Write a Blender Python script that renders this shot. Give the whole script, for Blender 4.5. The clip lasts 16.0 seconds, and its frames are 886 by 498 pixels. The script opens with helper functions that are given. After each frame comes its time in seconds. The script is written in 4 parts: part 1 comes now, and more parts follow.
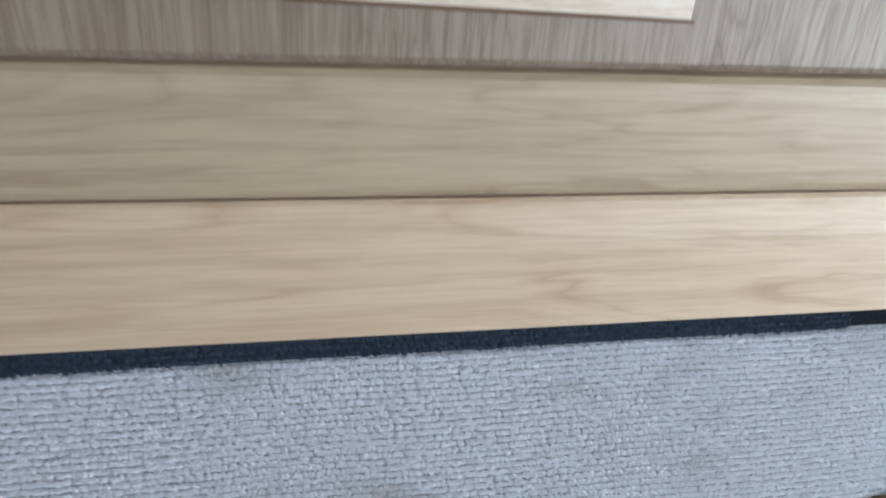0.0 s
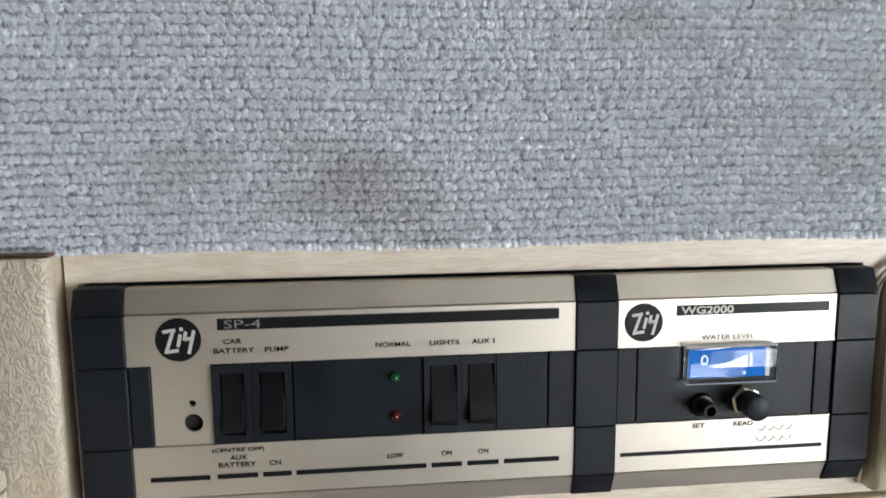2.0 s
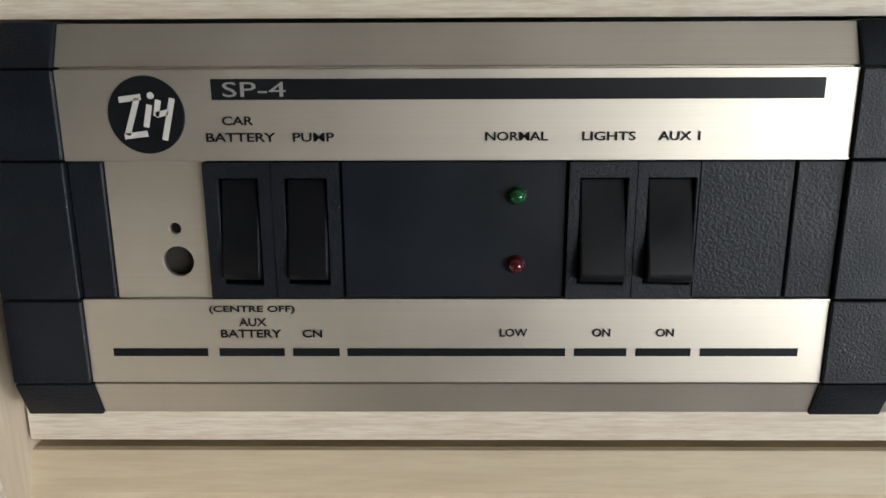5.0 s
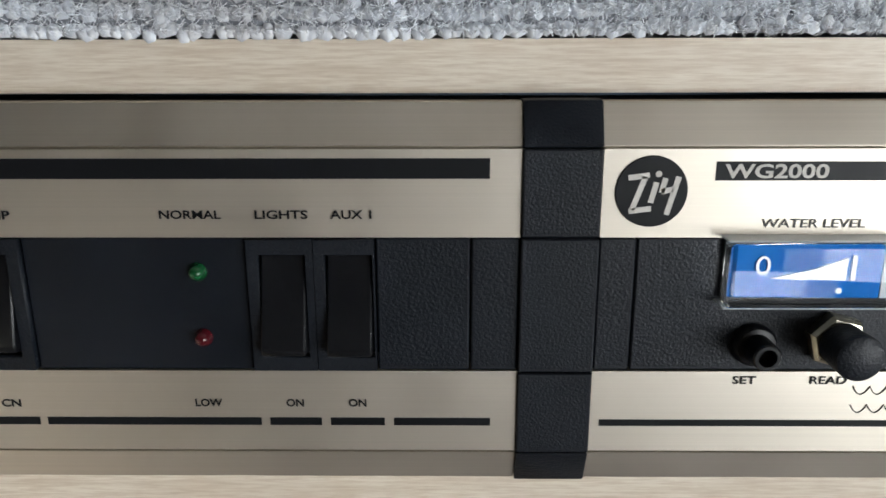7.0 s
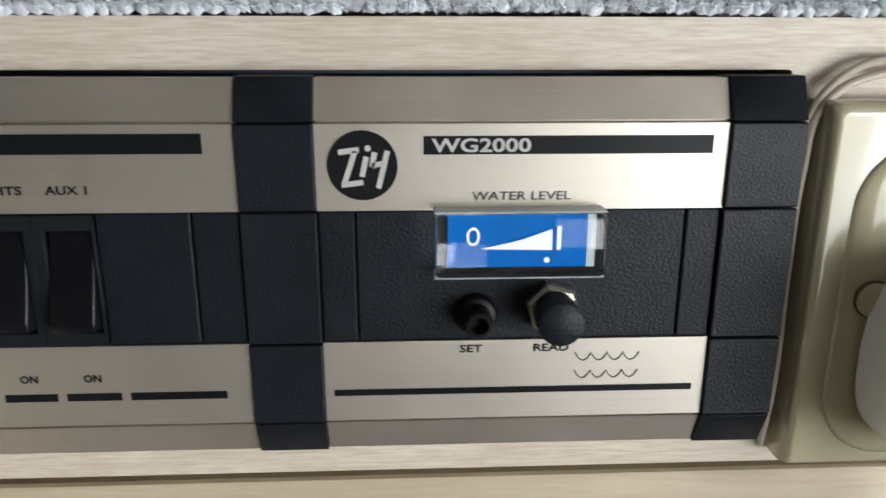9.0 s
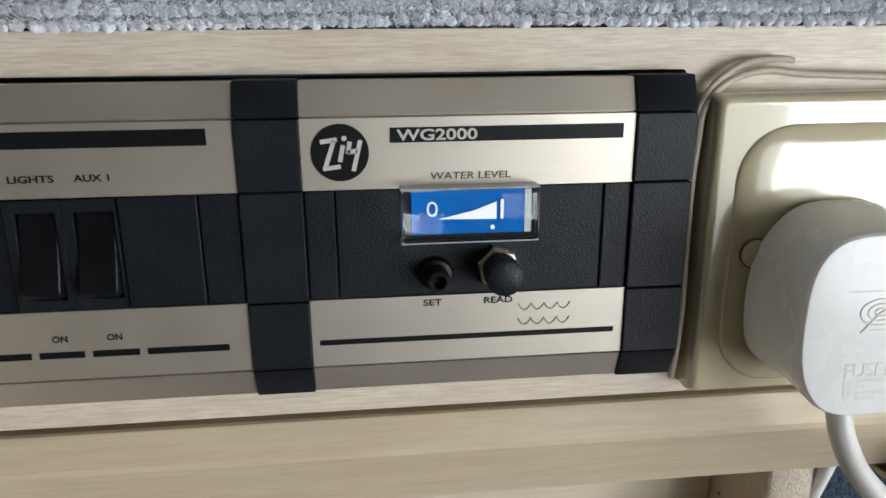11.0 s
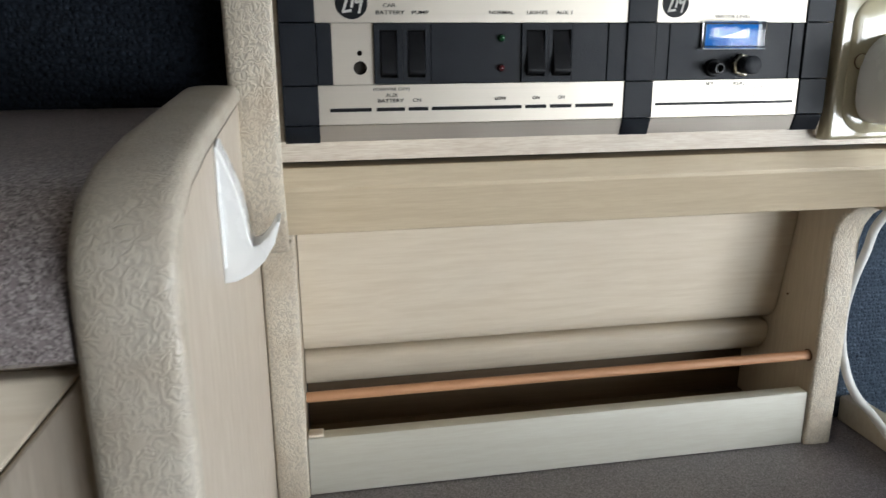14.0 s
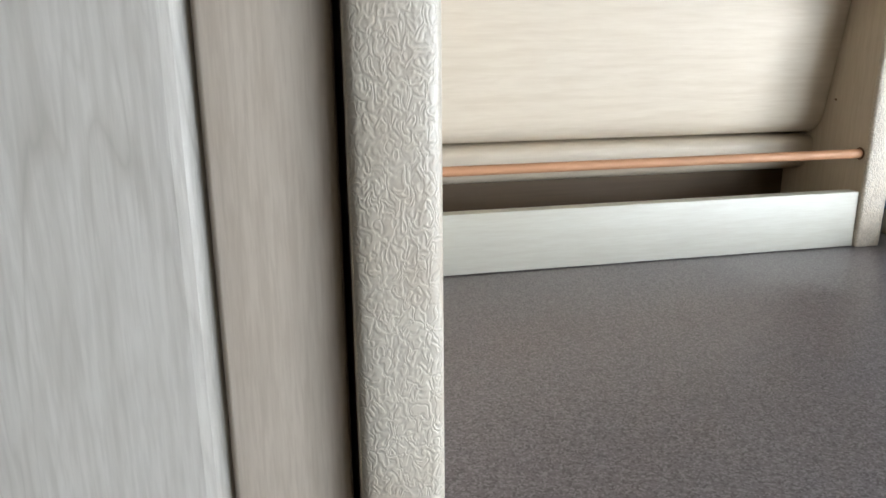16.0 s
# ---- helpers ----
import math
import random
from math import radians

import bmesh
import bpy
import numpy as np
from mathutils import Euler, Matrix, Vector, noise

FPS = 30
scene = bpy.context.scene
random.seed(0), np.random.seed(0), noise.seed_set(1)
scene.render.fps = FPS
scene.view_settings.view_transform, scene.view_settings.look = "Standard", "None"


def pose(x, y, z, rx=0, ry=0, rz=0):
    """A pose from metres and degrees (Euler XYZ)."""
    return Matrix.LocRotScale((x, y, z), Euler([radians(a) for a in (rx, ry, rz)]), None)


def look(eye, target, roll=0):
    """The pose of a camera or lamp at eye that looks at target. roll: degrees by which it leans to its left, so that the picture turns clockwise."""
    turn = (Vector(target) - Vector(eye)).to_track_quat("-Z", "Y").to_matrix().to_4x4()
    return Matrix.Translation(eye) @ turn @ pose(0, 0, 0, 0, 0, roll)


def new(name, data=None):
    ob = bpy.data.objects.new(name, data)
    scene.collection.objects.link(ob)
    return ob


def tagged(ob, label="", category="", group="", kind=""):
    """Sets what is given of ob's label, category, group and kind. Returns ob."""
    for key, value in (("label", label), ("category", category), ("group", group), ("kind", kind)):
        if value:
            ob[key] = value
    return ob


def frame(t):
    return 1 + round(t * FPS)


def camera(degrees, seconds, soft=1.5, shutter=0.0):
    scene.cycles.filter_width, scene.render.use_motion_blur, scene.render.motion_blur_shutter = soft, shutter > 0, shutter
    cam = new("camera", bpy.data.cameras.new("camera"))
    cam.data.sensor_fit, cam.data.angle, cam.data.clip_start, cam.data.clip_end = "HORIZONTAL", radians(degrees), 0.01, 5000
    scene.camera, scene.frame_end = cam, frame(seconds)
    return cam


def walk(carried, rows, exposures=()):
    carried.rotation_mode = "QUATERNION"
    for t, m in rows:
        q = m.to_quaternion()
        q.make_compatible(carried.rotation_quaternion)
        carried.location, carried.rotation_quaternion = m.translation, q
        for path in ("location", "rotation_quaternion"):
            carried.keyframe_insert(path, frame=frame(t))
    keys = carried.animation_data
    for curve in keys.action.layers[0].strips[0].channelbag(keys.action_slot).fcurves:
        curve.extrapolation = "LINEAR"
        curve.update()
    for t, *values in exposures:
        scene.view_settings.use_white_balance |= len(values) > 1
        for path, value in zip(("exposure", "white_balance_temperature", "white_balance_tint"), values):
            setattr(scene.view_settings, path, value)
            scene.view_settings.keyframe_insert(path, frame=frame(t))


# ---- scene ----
cam = camera(62.07, 16.0, 1.5, 0.25)
PATH = [
    (0, pose(-0.1294, -0.3622, 1.4526, 85.72, 0.79, -11.64)),
    (0.3, pose(-0.1158, -0.3235, 1.4071, 87.89, 1.05, -12.83)),
    (0.5, pose(-0.1087, -0.3036, 1.3906, 88.45, 1.21, -13.19)),
    (1, pose(-0.1010, -0.2838, 1.3625, 86.35, 0.81, -11.59)),
    (1.5, pose(-0.0970, -0.2754, 1.3340, 84.40, 0.64, -8.41)),
    (2, pose(-0.0851, -0.2564, 1.3082, 81.81, 0.48, -6.20)),
    (2.5, pose(-0.0758, -0.2409, 1.2867, 80.00, 0.49, -4.11)),
    (3, pose(-0.0758, -0.2210, 1.2710, 78.83, 0.57, -2.91)),
    (3.2, pose(-0.0792, -0.2138, 1.2642, 78.44, 0.56, -1.97)),
    (3.5, pose(-0.0884, -0.1991, 1.2580, 78.15, 0.52, -1.19)),
    (3.7, pose(-0.0936, -0.1853, 1.2535, 78.38, 0.46, -1.17)),
    (5.8, pose(-0.0750, -0.1442, 1.2511, 73.72, 0.42, 1.64)),
    (6, pose(-0.0613, -0.1429, 1.2564, 73.45, 0.51, 1.72)),
    (6.5, pose(-0.0351, -0.1440, 1.2680, 73.86, 0.11, 0.87)),
    (7, pose(-0.0230, -0.1450, 1.2703, 74.42, 0.15, 0.58)),
    (7.5, pose(-0.0109, -0.1483, 1.2723, 73.88, 0.06, -0.03)),
    (8, pose(0.0013, -0.1517, 1.2719, 74.13, 0.00, -1.00)),
    (8.5, pose(0.0118, -0.1511, 1.2741, 73.73, -0.13, -1.86)),
    (9, pose(0.0266, -0.1504, 1.2673, 73.89, -0.08, -2.62)),
    (9.2, pose(0.0333, -0.1522, 1.2666, 74.18, 0.00, -2.88)),
    (11.3, pose(0.0169, -0.1982, 1.2724, 73.06, 0.04, -6.74)),
    (11.5, pose(0.0084, -0.2094, 1.2692, 73.59, -0.12, -6.97)),
    (12, pose(-0.0171, -0.2416, 1.2725, 73.34, -0.07, -7.02)),
    (12.5, pose(-0.0270, -0.2789, 1.2644, 73.81, -0.13, -7.23)),
    (12.8, pose(-0.0228, -0.3025, 1.2558, 74.01, -0.06, -7.27)),
    (13, pose(-0.0324, -0.3182, 1.2462, 74.16, -0.02, -7.30)),
    (13.2, pose(-0.0573, -0.3335, 1.2400, 74.41, 0.11, -7.57)),
    (13.5, pose(-0.1052, -0.3538, 1.2339, 74.72, 0.31, -8.53)),
    (13.6, pose(-0.1207, -0.3594, 1.2300, 74.75, 0.33, -8.79)),
    (14, pose(-0.1724, -0.3734, 1.2198, 74.79, 0.38, -10.16)),
    (14.5, pose(-0.1970, -0.3796, 1.2041, 74.71, 0.44, -10.98)),
    (15, pose(-0.1898, -0.3996, 1.1860, 74.42, 0.56, -11.27)),
    (15.5, pose(-0.2265, -0.3996, 1.1237, 74.06, 0.93, -11.95)),
    (15.8, pose(-0.2414, -0.3967, 1.0801, 74.77, 0.85, -12.22)),
    (16, pose(-0.2465, -0.3881, 1.0652, 74.62, 0.41, -12.79)),
]
walk(cam, PATH, exposures=[(0, 0.15, 5950, 10), (0.5, 0.38, 6080, 10), (1, 0.05, 6350, 10), (1.5, 0.1, 6400, 10), (2.5, -0.17, 6600, 10), (3.5, -0.2, 6600, 10), (7, -0.25, 6550, 10), (9, -0.14, 6500, 10), (11.5, -0.4, 6450, 10), (12.5, -0.42, 6400, 10), (13.5, -0.32, 6350, 10), (14, -0.17, 6300, 10), (15.5, 0.30, 6150, 10), (16, 0.40, 6100, 10)])

# ---- light: overcast daylight through the windows of the van ----
world = bpy.data.worlds.new("sky")
scene.world = world
world.use_nodes = True
wn = world.node_tree.nodes
sky = wn.new("ShaderNodeTexSky")
sky.sky_type = "NISHITA"
sky.sun_disc = False
sky.sun_elevation, sky.sun_rotation = radians(50), radians(150)
world.node_tree.links.new(sky.outputs["Color"], wn["Background"].inputs["Color"])
wn["Background"].inputs["Strength"].default_value = 0.12


def lamp(name, energy, size, m, colour, kind="AREA"):
    d = bpy.data.lights.new(name, kind)
    d.energy, d.color = energy, colour
    if kind == "AREA":
        d.shape, d.size, d.size_y = "RECTANGLE", size[0], size[1]
    else:
        d.angle = size[0]
    ob = new(name, d)
    ob.matrix_world = m
    return ob


SKYLIGHT = (0.92, 0.97, 1.0)
lamp("window_light", 21, (1.02, 0.66), look((1.17, -1.12, 1.05), (0.05, -0.1, 1.10)), SKYLIGHT)
lamp("window_light", 4.5, (0.54, 0.82), look((0.89, -1.77, 1.08), (0.1, 0.0, 1.15)), SKYLIGHT)
lamp("sun", 0.6, (radians(12), 0), look((-1.5, -3, 5), (0, 0, 1)), (1, 0.96, 0.9), "SUN")


# ---- materials ----
class Nodes:
    def __init__(self, name):
        self.m = bpy.data.materials.new(name)
        self.m.use_nodes = True
        self.t = self.m.node_tree
        self.p = self.t.nodes["Principled BSDF"]
        tc = self.t.nodes.new("ShaderNodeTexCoord")
        self.co = tc.outputs["Object"]

    def add(self, kind, **values):
        n = self.t.nodes.new("ShaderNode" + kind)
        for k, v in values.items():
            n.inputs[k.replace("_", " ")].default_value = v
        return n

    def link(self, a, b):
        self.t.links.new(a, b)

    def mapped(self, scale, turn=(0, 0, 0)):
        n = self.t.nodes.new("ShaderNodeMapping")
        n.inputs["Scale"].default_value = scale
        n.inputs["Rotation"].default_value = turn
        self.link(self.co, n.inputs["Vector"])
        return n.outputs["Vector"]

    def noise(self, vec, scale, detail=4.0, rough=0.55, distort=0.0):
        n = self.add("TexNoise", Scale=scale, Detail=detail, Roughness=rough, Distortion=distort)
        self.link(vec, n.inputs["Vector"])
        return n.outputs["Fac"]

    def ramp(self, fac, stops):
        n = self.t.nodes.new("ShaderNodeValToRGB")
        els = n.color_ramp.elements
        while len(els) < len(stops):
            els.new(0.5)
        for e, (at_, c) in zip(els, stops):
            e.position, e.color = at_, (*c, 1) if len(c) == 3 else c
        self.link(fac, n.inputs["Fac"])
        return n.outputs["Color"]

    def mix(self, fac, a, b, mode="MIX"):
        n = self.t.nodes.new("ShaderNodeMix")
        n.data_type, n.blend_type = "RGBA", mode
        for sock, v in ((n.inputs[0], fac), (n.inputs[6], a), (n.inputs[7], b)):
            if isinstance(v, (int, float)):
                sock.default_value = v
            elif isinstance(v, tuple):
                sock.default_value = (*v, 1)
            else:
                self.link(v, sock)
        return n.outputs[2]

    def bump(self, height, strength, distance, under=None):
        n = self.add("Bump", Strength=strength, Distance=distance)
        self.link(height, n.inputs["Height"])
        if under is not None:
            self.link(under, n.inputs["Normal"])
        return n.outputs["Normal"]

    def math(self, op, a, b=0.0):
        n = self.t.nodes.new("ShaderNodeMath")
        n.operation = op
        for sock, v in ((n.inputs[0], a), (n.inputs[1], b)):
            if isinstance(v, (int, float)):
                sock.default_value = v
            else:
                self.link(v, sock)
        return n.outputs[0]

    def done(self, colour, rough, normal=None, metal=0.0, **more):
        for key, v in (("Base Color", colour), ("Roughness", rough), ("Metallic", metal)):
            if isinstance(v, (int, float)):
                self.p.inputs[key].default_value = v
            elif isinstance(v, tuple):
                self.p.inputs[key].default_value = (*v, 1)
            else:
                self.link(v, self.p.inputs[key])
        if normal is not None:
            self.link(normal, self.p.inputs["Normal"])
        for key, v in more.items():
            self.p.inputs[key.replace("_", " ")].default_value = v
        return self.m


def wood(name, pale, dark, grain="x", bold=0.5, gloss=0.42, pores=0.25, tilt=0.0, run=12, fine_k=420, figure=0.0, turns=7.0):
    n = Nodes(name)
    if tilt:
        n.co = n.mapped((1, 1, 1), (-tilt, 0, 0))
    sc = {"x": (1.6, 14, 14), "z": (14, 14, 1.6), "y": (14, 1.6, 14)}[grain]
    fine = {"x": (run, fine_k, fine_k), "z": (fine_k, fine_k, run), "y": (fine_k, run, fine_k)}[grain]
    big = n.noise(n.mapped(sc), 2.2, 3.0, 0.5, 1.4)
    rings = n.math("FRACT", n.math("MULTIPLY", big, turns))
    rings = n.math("ABSOLUTE", n.math("SUBTRACT", rings, 0.5))
    fib = n.noise(n.mapped(fine), 1.0, 5.0, 0.6)
    streak = n.noise(n.mapped(tuple(v * 0.28 for v in fine)), 1.0, 3.0, 0.5)
    c = n.mix(n.math("MULTIPLY", rings, bold), pale, dark)
    if figure:
        lines = n.ramp(rings, [(0.0, (figure,) * 3), (0.10, (figure * 0.55,) * 3), (0.30, (0, 0, 0))])
        uneven = n.noise(n.co, 16.0, 3.0)
        c = n.mix(n.mix(n.ramp(uneven, [(0.35, (0.25,) * 3), (0.65, (1, 1, 1))]), (0.0, 0.0, 0.0), lines), c, dark)
    c = n.mix(n.ramp(fib, [(0.42, (0, 0, 0)), (0.62, (pores,) * 3)]), c, dark)
    c = n.mix(n.ramp(streak, [(0.45, (0, 0, 0)), (0.72, (0.42,) * 3)]), c, dark)
    patch = n.noise(n.co, 9.0, 2.0)
    c = n.mix(n.ramp(patch, [(0.35, (0, 0, 0)), (0.75, (0.16,) * 3)]), c, tuple(v * 0.78 for v in pale))
    r = n.ramp(fib, [(0.3, (gloss,) * 3), (0.7, (gloss + 0.14,) * 3)])
    return n.done(c, r, n.bump(fib, 0.18, 0.0003))


def embossed(name, colour, scale, depth, rough=0.38, crease_dark=0.32):
    """Cream edging plastic with a raised, leather-like pattern of short winding wrinkles."""
    n = Nodes(name)
    f = n.noise(n.mapped((1.0, 1.0, 0.7)), scale, 1.2, 0.4, 0.8)
    h = n.math("SINE", n.math("MULTIPLY", f, 24.0))
    h = n.math("ADD", n.math("MULTIPLY", h, 0.5), 0.5)
    h = n.ramp(h, [(0.0, (0, 0, 0)), (0.95, (1, 1, 1))])
    fade = n.noise(n.co, 90.0, 2.0)
    h = n.mix(n.ramp(fade, [(0.30, (0.55,) * 3), (0.50, (1, 1, 1))]), (0.7, 0.7, 0.7), h)
    dirt = n.noise(n.co, 38.0, 4.0)
    # Wrinkles darkened in colour for shade in the creases, and dirt in them.
    c = n.mix(n.math("MULTIPLY", n.math("SUBTRACT", 1.0, h), crease_dark), colour, tuple(q * 0.55 for q in colour))
    c = n.mix(n.ramp(dirt, [(0.45, (0, 0, 0)), (0.8, (0.6,) * 3)]), c, tuple(q * k for q, k in zip(colour, (0.66, 0.57, 0.48))))
    return n.done(c, rough, n.bump(h, 0.32, depth))


def grained_black(name, colour, rough=0.42, bump=0.25):
    n = Nodes(name)
    v = n.noise(n.co, 1900.0, 2.0, 0.5)
    big = n.noise(n.co, 60.0, 3.0)
    c = n.mix(n.ramp(big, [(0.35, (0, 0, 0)), (0.75, (0.6,) * 3)]), colour, tuple(q * 1.5 for q in colour))
    return n.done(c, n.ramp(big, [(0.3, (rough,) * 3), (0.7, (rough + 0.12,) * 3)]), n.bump(v, bump, 0.0003), Specular_IOR_Level=0.30)


def brushed(name, colour, rough, metal=1.0):
    n = Nodes(name)
    f = n.noise(n.mapped((6, 900, 2600)), 1.0, 3.0, 0.6)
    s = n.noise(n.co, 45.0, 3.0)
    c = n.mix(n.ramp(f, [(0.3, (0, 0, 0)), (0.7, (0.35,) * 3)]), colour, tuple(q * 0.82 for q in colour))
    return n.done(c, n.ramp(s, [(0.3, (rough,) * 3), (0.7, (rough + 0.1,) * 3)]), n.bump(f, 0.05, 0.0001), metal)


def plain(name, colour, rough, metal=0.0, spread=0.12, **more):
    n = Nodes(name)
    f = n.noise(n.co, 55.0, 4.0)
    c = n.mix(n.ramp(f, [(0.35, (0, 0, 0)), (0.75, (1, 1, 1))]), colour, tuple(q * (1 - spread) for q in colour))
    return n.done(c, n.ramp(f, [(0.3, (rough,) * 3), (0.7, (min(1.0, rough + 0.08),) * 3)]), None, metal, **more)


def knit(name, pale, dark, stain=None):
    """Needle-felt carpet: every loop a little lighter or darker than the next."""
    n = Nodes(name)
    geo = n.t.nodes.new("ShaderNodeNewGeometry")
    c = n.mix(n.ramp(geo.outputs["Random Per Island"], [(0.0, (0, 0, 0)), (0.35, (0.55,) * 3), (1.0, (1, 1, 1))]), dark, pale)
    sp = n.noise(n.mapped((900, 900, 300)), 1.0, 2.0, 0.6)
    c = n.mix(n.ramp(sp, [(0.40, (0, 0, 0)), (0.75, (0.6,) * 3)]), c, tuple(min(1, q * 1.4) for q in pale))
    if stain:
        big = n.noise(n.mapped((9, 9, 22)), 1.0, 4.0)
        c = n.mix(n.ramp(big, [(0.55, (0, 0, 0)), (0.75, (0.5,) * 3)]), c, stain)
    return n.done(c, 0.95, n.bump(sp, 0.4, 0.0006), Specular_IOR_Level=0.12)


def speckled(name, base, dark, light, scale, rough):
    n = Nodes(name)
    v = n.add("TexVoronoi", Scale=scale)
    n.link(n.co, v.inputs["Vector"])
    sep = n.t.nodes.new("ShaderNodeSeparateColor")
    n.link(v.outputs["Color"], sep.inputs[0])
    c = n.mix(n.ramp(sep.outputs[0], [(0.55, (0, 0, 0)), (0.72, (1, 1, 1))]), base, light)
    c = n.mix(n.ramp(sep.outputs[1], [(0.72, (0, 0, 0)), (0.86, (1, 1, 1))]), c, dark)
    f = n.noise(n.co, 900.0, 2.0)
    c = n.mix(n.ramp(f, [(0.4, (0, 0, 0)), (0.7, (0.4,) * 3)]), c, tuple(q * 0.7 for q in base))
    wear = n.noise(n.co, 14.0, 4.0)
    return n.done(c, n.ramp(wear, [(0.3, (rough,) * 3), (0.7, (rough + 0.05,) * 3)]), n.bump(f, 0.12, 0.0002))


LEAN = math.atan2(0.0215, 0.0558)
WOOD = wood("limed_wood", (0.70, 0.62, 0.495), (0.55, 0.455, 0.33), "x", 0.35, 0.42, 0.18, 0.0, 60, 900)
WOOD_PALE = wood("pale_wood", (0.79, 0.715, 0.60), (0.50, 0.38, 0.27), "x", 0.22, 0.38, 0.50, 0.0, 110, 1500)
LIP_WOOD = wood("pale_lip_wood", (0.59, 0.58, 0.50), (0.49, 0.46, 0.38), "x", 0.3, 0.38, 0.3, 0.0, 60, 900)
WOOD_UP = wood("limed_wood_upright", (0.65, 0.575, 0.48), (0.46, 0.385, 0.30), "z", 0.42, 0.42, 0.45, 0.0, 60, 900, 0.3)
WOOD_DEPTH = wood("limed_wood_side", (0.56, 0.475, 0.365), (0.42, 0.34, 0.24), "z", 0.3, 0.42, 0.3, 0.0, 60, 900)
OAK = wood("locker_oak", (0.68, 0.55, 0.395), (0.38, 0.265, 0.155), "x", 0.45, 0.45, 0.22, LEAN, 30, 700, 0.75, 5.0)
# Door and panel oak carry the door's shade in their colour; panel also greyer.
OAK_DOOR_SHADED = wood("shaded_door_oak", (0.51, 0.42, 0.29), (0.28, 0.205, 0.125), "x", 0.3, 0.45, 0.22, LEAN, 30, 700, 0.7, 9.0)
OAK_PANEL_SHADED = wood("shaded_grey_panel_oak", (0.36, 0.30, 0.235), (0.15, 0.11, 0.078), "z", 0.4, 0.45, 0.5, LEAN, 30, 600, 0.8, 9.0)
GREY_ASH = wood("grey_ash_panel", (0.61, 0.585, 0.53), (0.38, 0.355, 0.305), "z", 0.15, 0.4, 0.30, 0.0, 50, 800, 0.75, 13.0)
RAIL = wood("rail_wood", (0.67, 0.57, 0.41), (0.50, 0.39, 0.245), "x", 0.3, 0.42, 0.3, 0.0, 70, 1000, 0.15)
# Dark brown for the rack's inside, with its shadow put into the colour.
RACK_SHADE = wood("shaded_brown_board", (0.125, 0.080, 0.040), (0.075, 0.048, 0.024), "x", 0.5, 0.6)
ROD = wood("rod_wood", (0.52, 0.27, 0.14), (0.40, 0.19, 0.09), "x", 0.5, 0.5)
TRIM = embossed("embossed_trim", (0.63, 0.565, 0.455), 330.0, 0.0009, 0.38, 0.55)
TRIM_SMOOTH = plain("smooth_cream_edging", (0.64, 0.60, 0.51), 0.32)
TRIM_BIG = embossed("embossed_edging", (0.59, 0.54, 0.45), 350.0, 0.00042, 0.36, 0.28)
BLACK = grained_black("black_plastic", (0.0062, 0.0085, 0.0132), 0.40, 0.6)
BLACK_PLATE = grained_black("satin_black_plastic", (0.0062, 0.0085, 0.0132), 0.36, 0.12)
BLACK_SMOOTH = grained_black("smooth_black_plastic", (0.0045, 0.005, 0.0065), 0.28, 0.03)
PRINT = plain("black_print", (0.008, 0.009, 0.011), 0.40, Specular_IOR_Level=0.2)
PRINT_PALE = plain("white_print", (0.62, 0.60, 0.56), 0.5)
PRINT_FAINT = plain("faded_white_print", (0.30, 0.29, 0.275), 0.5)
PRINT_GREY = plain("faded_black_print", (0.06, 0.06, 0.06), 0.5)
ALU = brushed("champagne_aluminium", (0.70, 0.645, 0.56), 0.42, 0.9)
CREAM = plain("cream_plastic", (0.58, 0.53, 0.36), 0.09, spread=0.06, IOR=1.7, Coat_Weight=1.0, Coat_Roughness=0.04)
CREAM_DARK = plain("aged_cream_plastic", (0.52, 0.47, 0.31), 0.25)
WHITE = plain("white_plastic", (0.85, 0.86, 0.85), 0.22, spread=0.05)
WHITE_BOARD = plain("white_faced_board", (0.86, 0.835, 0.79), 0.35)
WHITE_RELIEF = plain("relief_shade_white", (0.75, 0.745, 0.72), 0.4)
RED = plain("red_mark", (0.55, 0.05, 0.04), 0.4)
LED_GREEN = plain("green_lens", (0.004, 0.075, 0.022), 0.12, Coat_Weight=0.6)
LED_RED = plain("red_lens", (0.085, 0.006, 0.011), 0.12, Coat_Weight=0.6)
COVER_GLINT = plain("pale_cover_glint", (0.50, 0.54, 0.56), 0.12)
BLUE = plain("blue_dial", (0.001, 0.11, 0.38), 0.5, spread=0.2, Specular_IOR_Level=0.05)
BRASS = plain("nickel_nut", (0.72, 0.67, 0.55), 0.25, 1.0)
# Darker copy of the carpet: shade between loop rows put into the core's colour.
CARPET_GAP = knit("grey_carpet_row_shade", (0.24, 0.255, 0.285), (0.18, 0.19, 0.21))
CARPET = knit("grey_carpet", (0.74, 0.78, 0.845), (0.56, 0.59, 0.645), (0.32, 0.26, 0.235))
CARPET_DARK = knit("navy_carpet", (0.046, 0.062, 0.094), (0.022, 0.030, 0.046))
# Navy carpet darkened: shade on the wall and side void put into colour.
CARPET_SHADED = knit("shaded_navy_carpet", (0.0135, 0.018, 0.026), (0.005, 0.0068, 0.010))
CARPET_WALL = knit("blue_carpet", (0.078, 0.105, 0.142), (0.034, 0.047, 0.068))
GRANITE = speckled("granite_laminate", (0.245, 0.212, 0.210), (0.105, 0.086, 0.086), (0.43, 0.385, 0.37), 1700.0, 0.36)
TOP_GREY = speckled("grey_laminate", (0.235, 0.213, 0.228), (0.150, 0.134, 0.144), (0.35, 0.322, 0.343), 1100.0, 0.29)
BROWN_EDGE = plain("brown_edge", (0.16, 0.09, 0.05), 0.6)
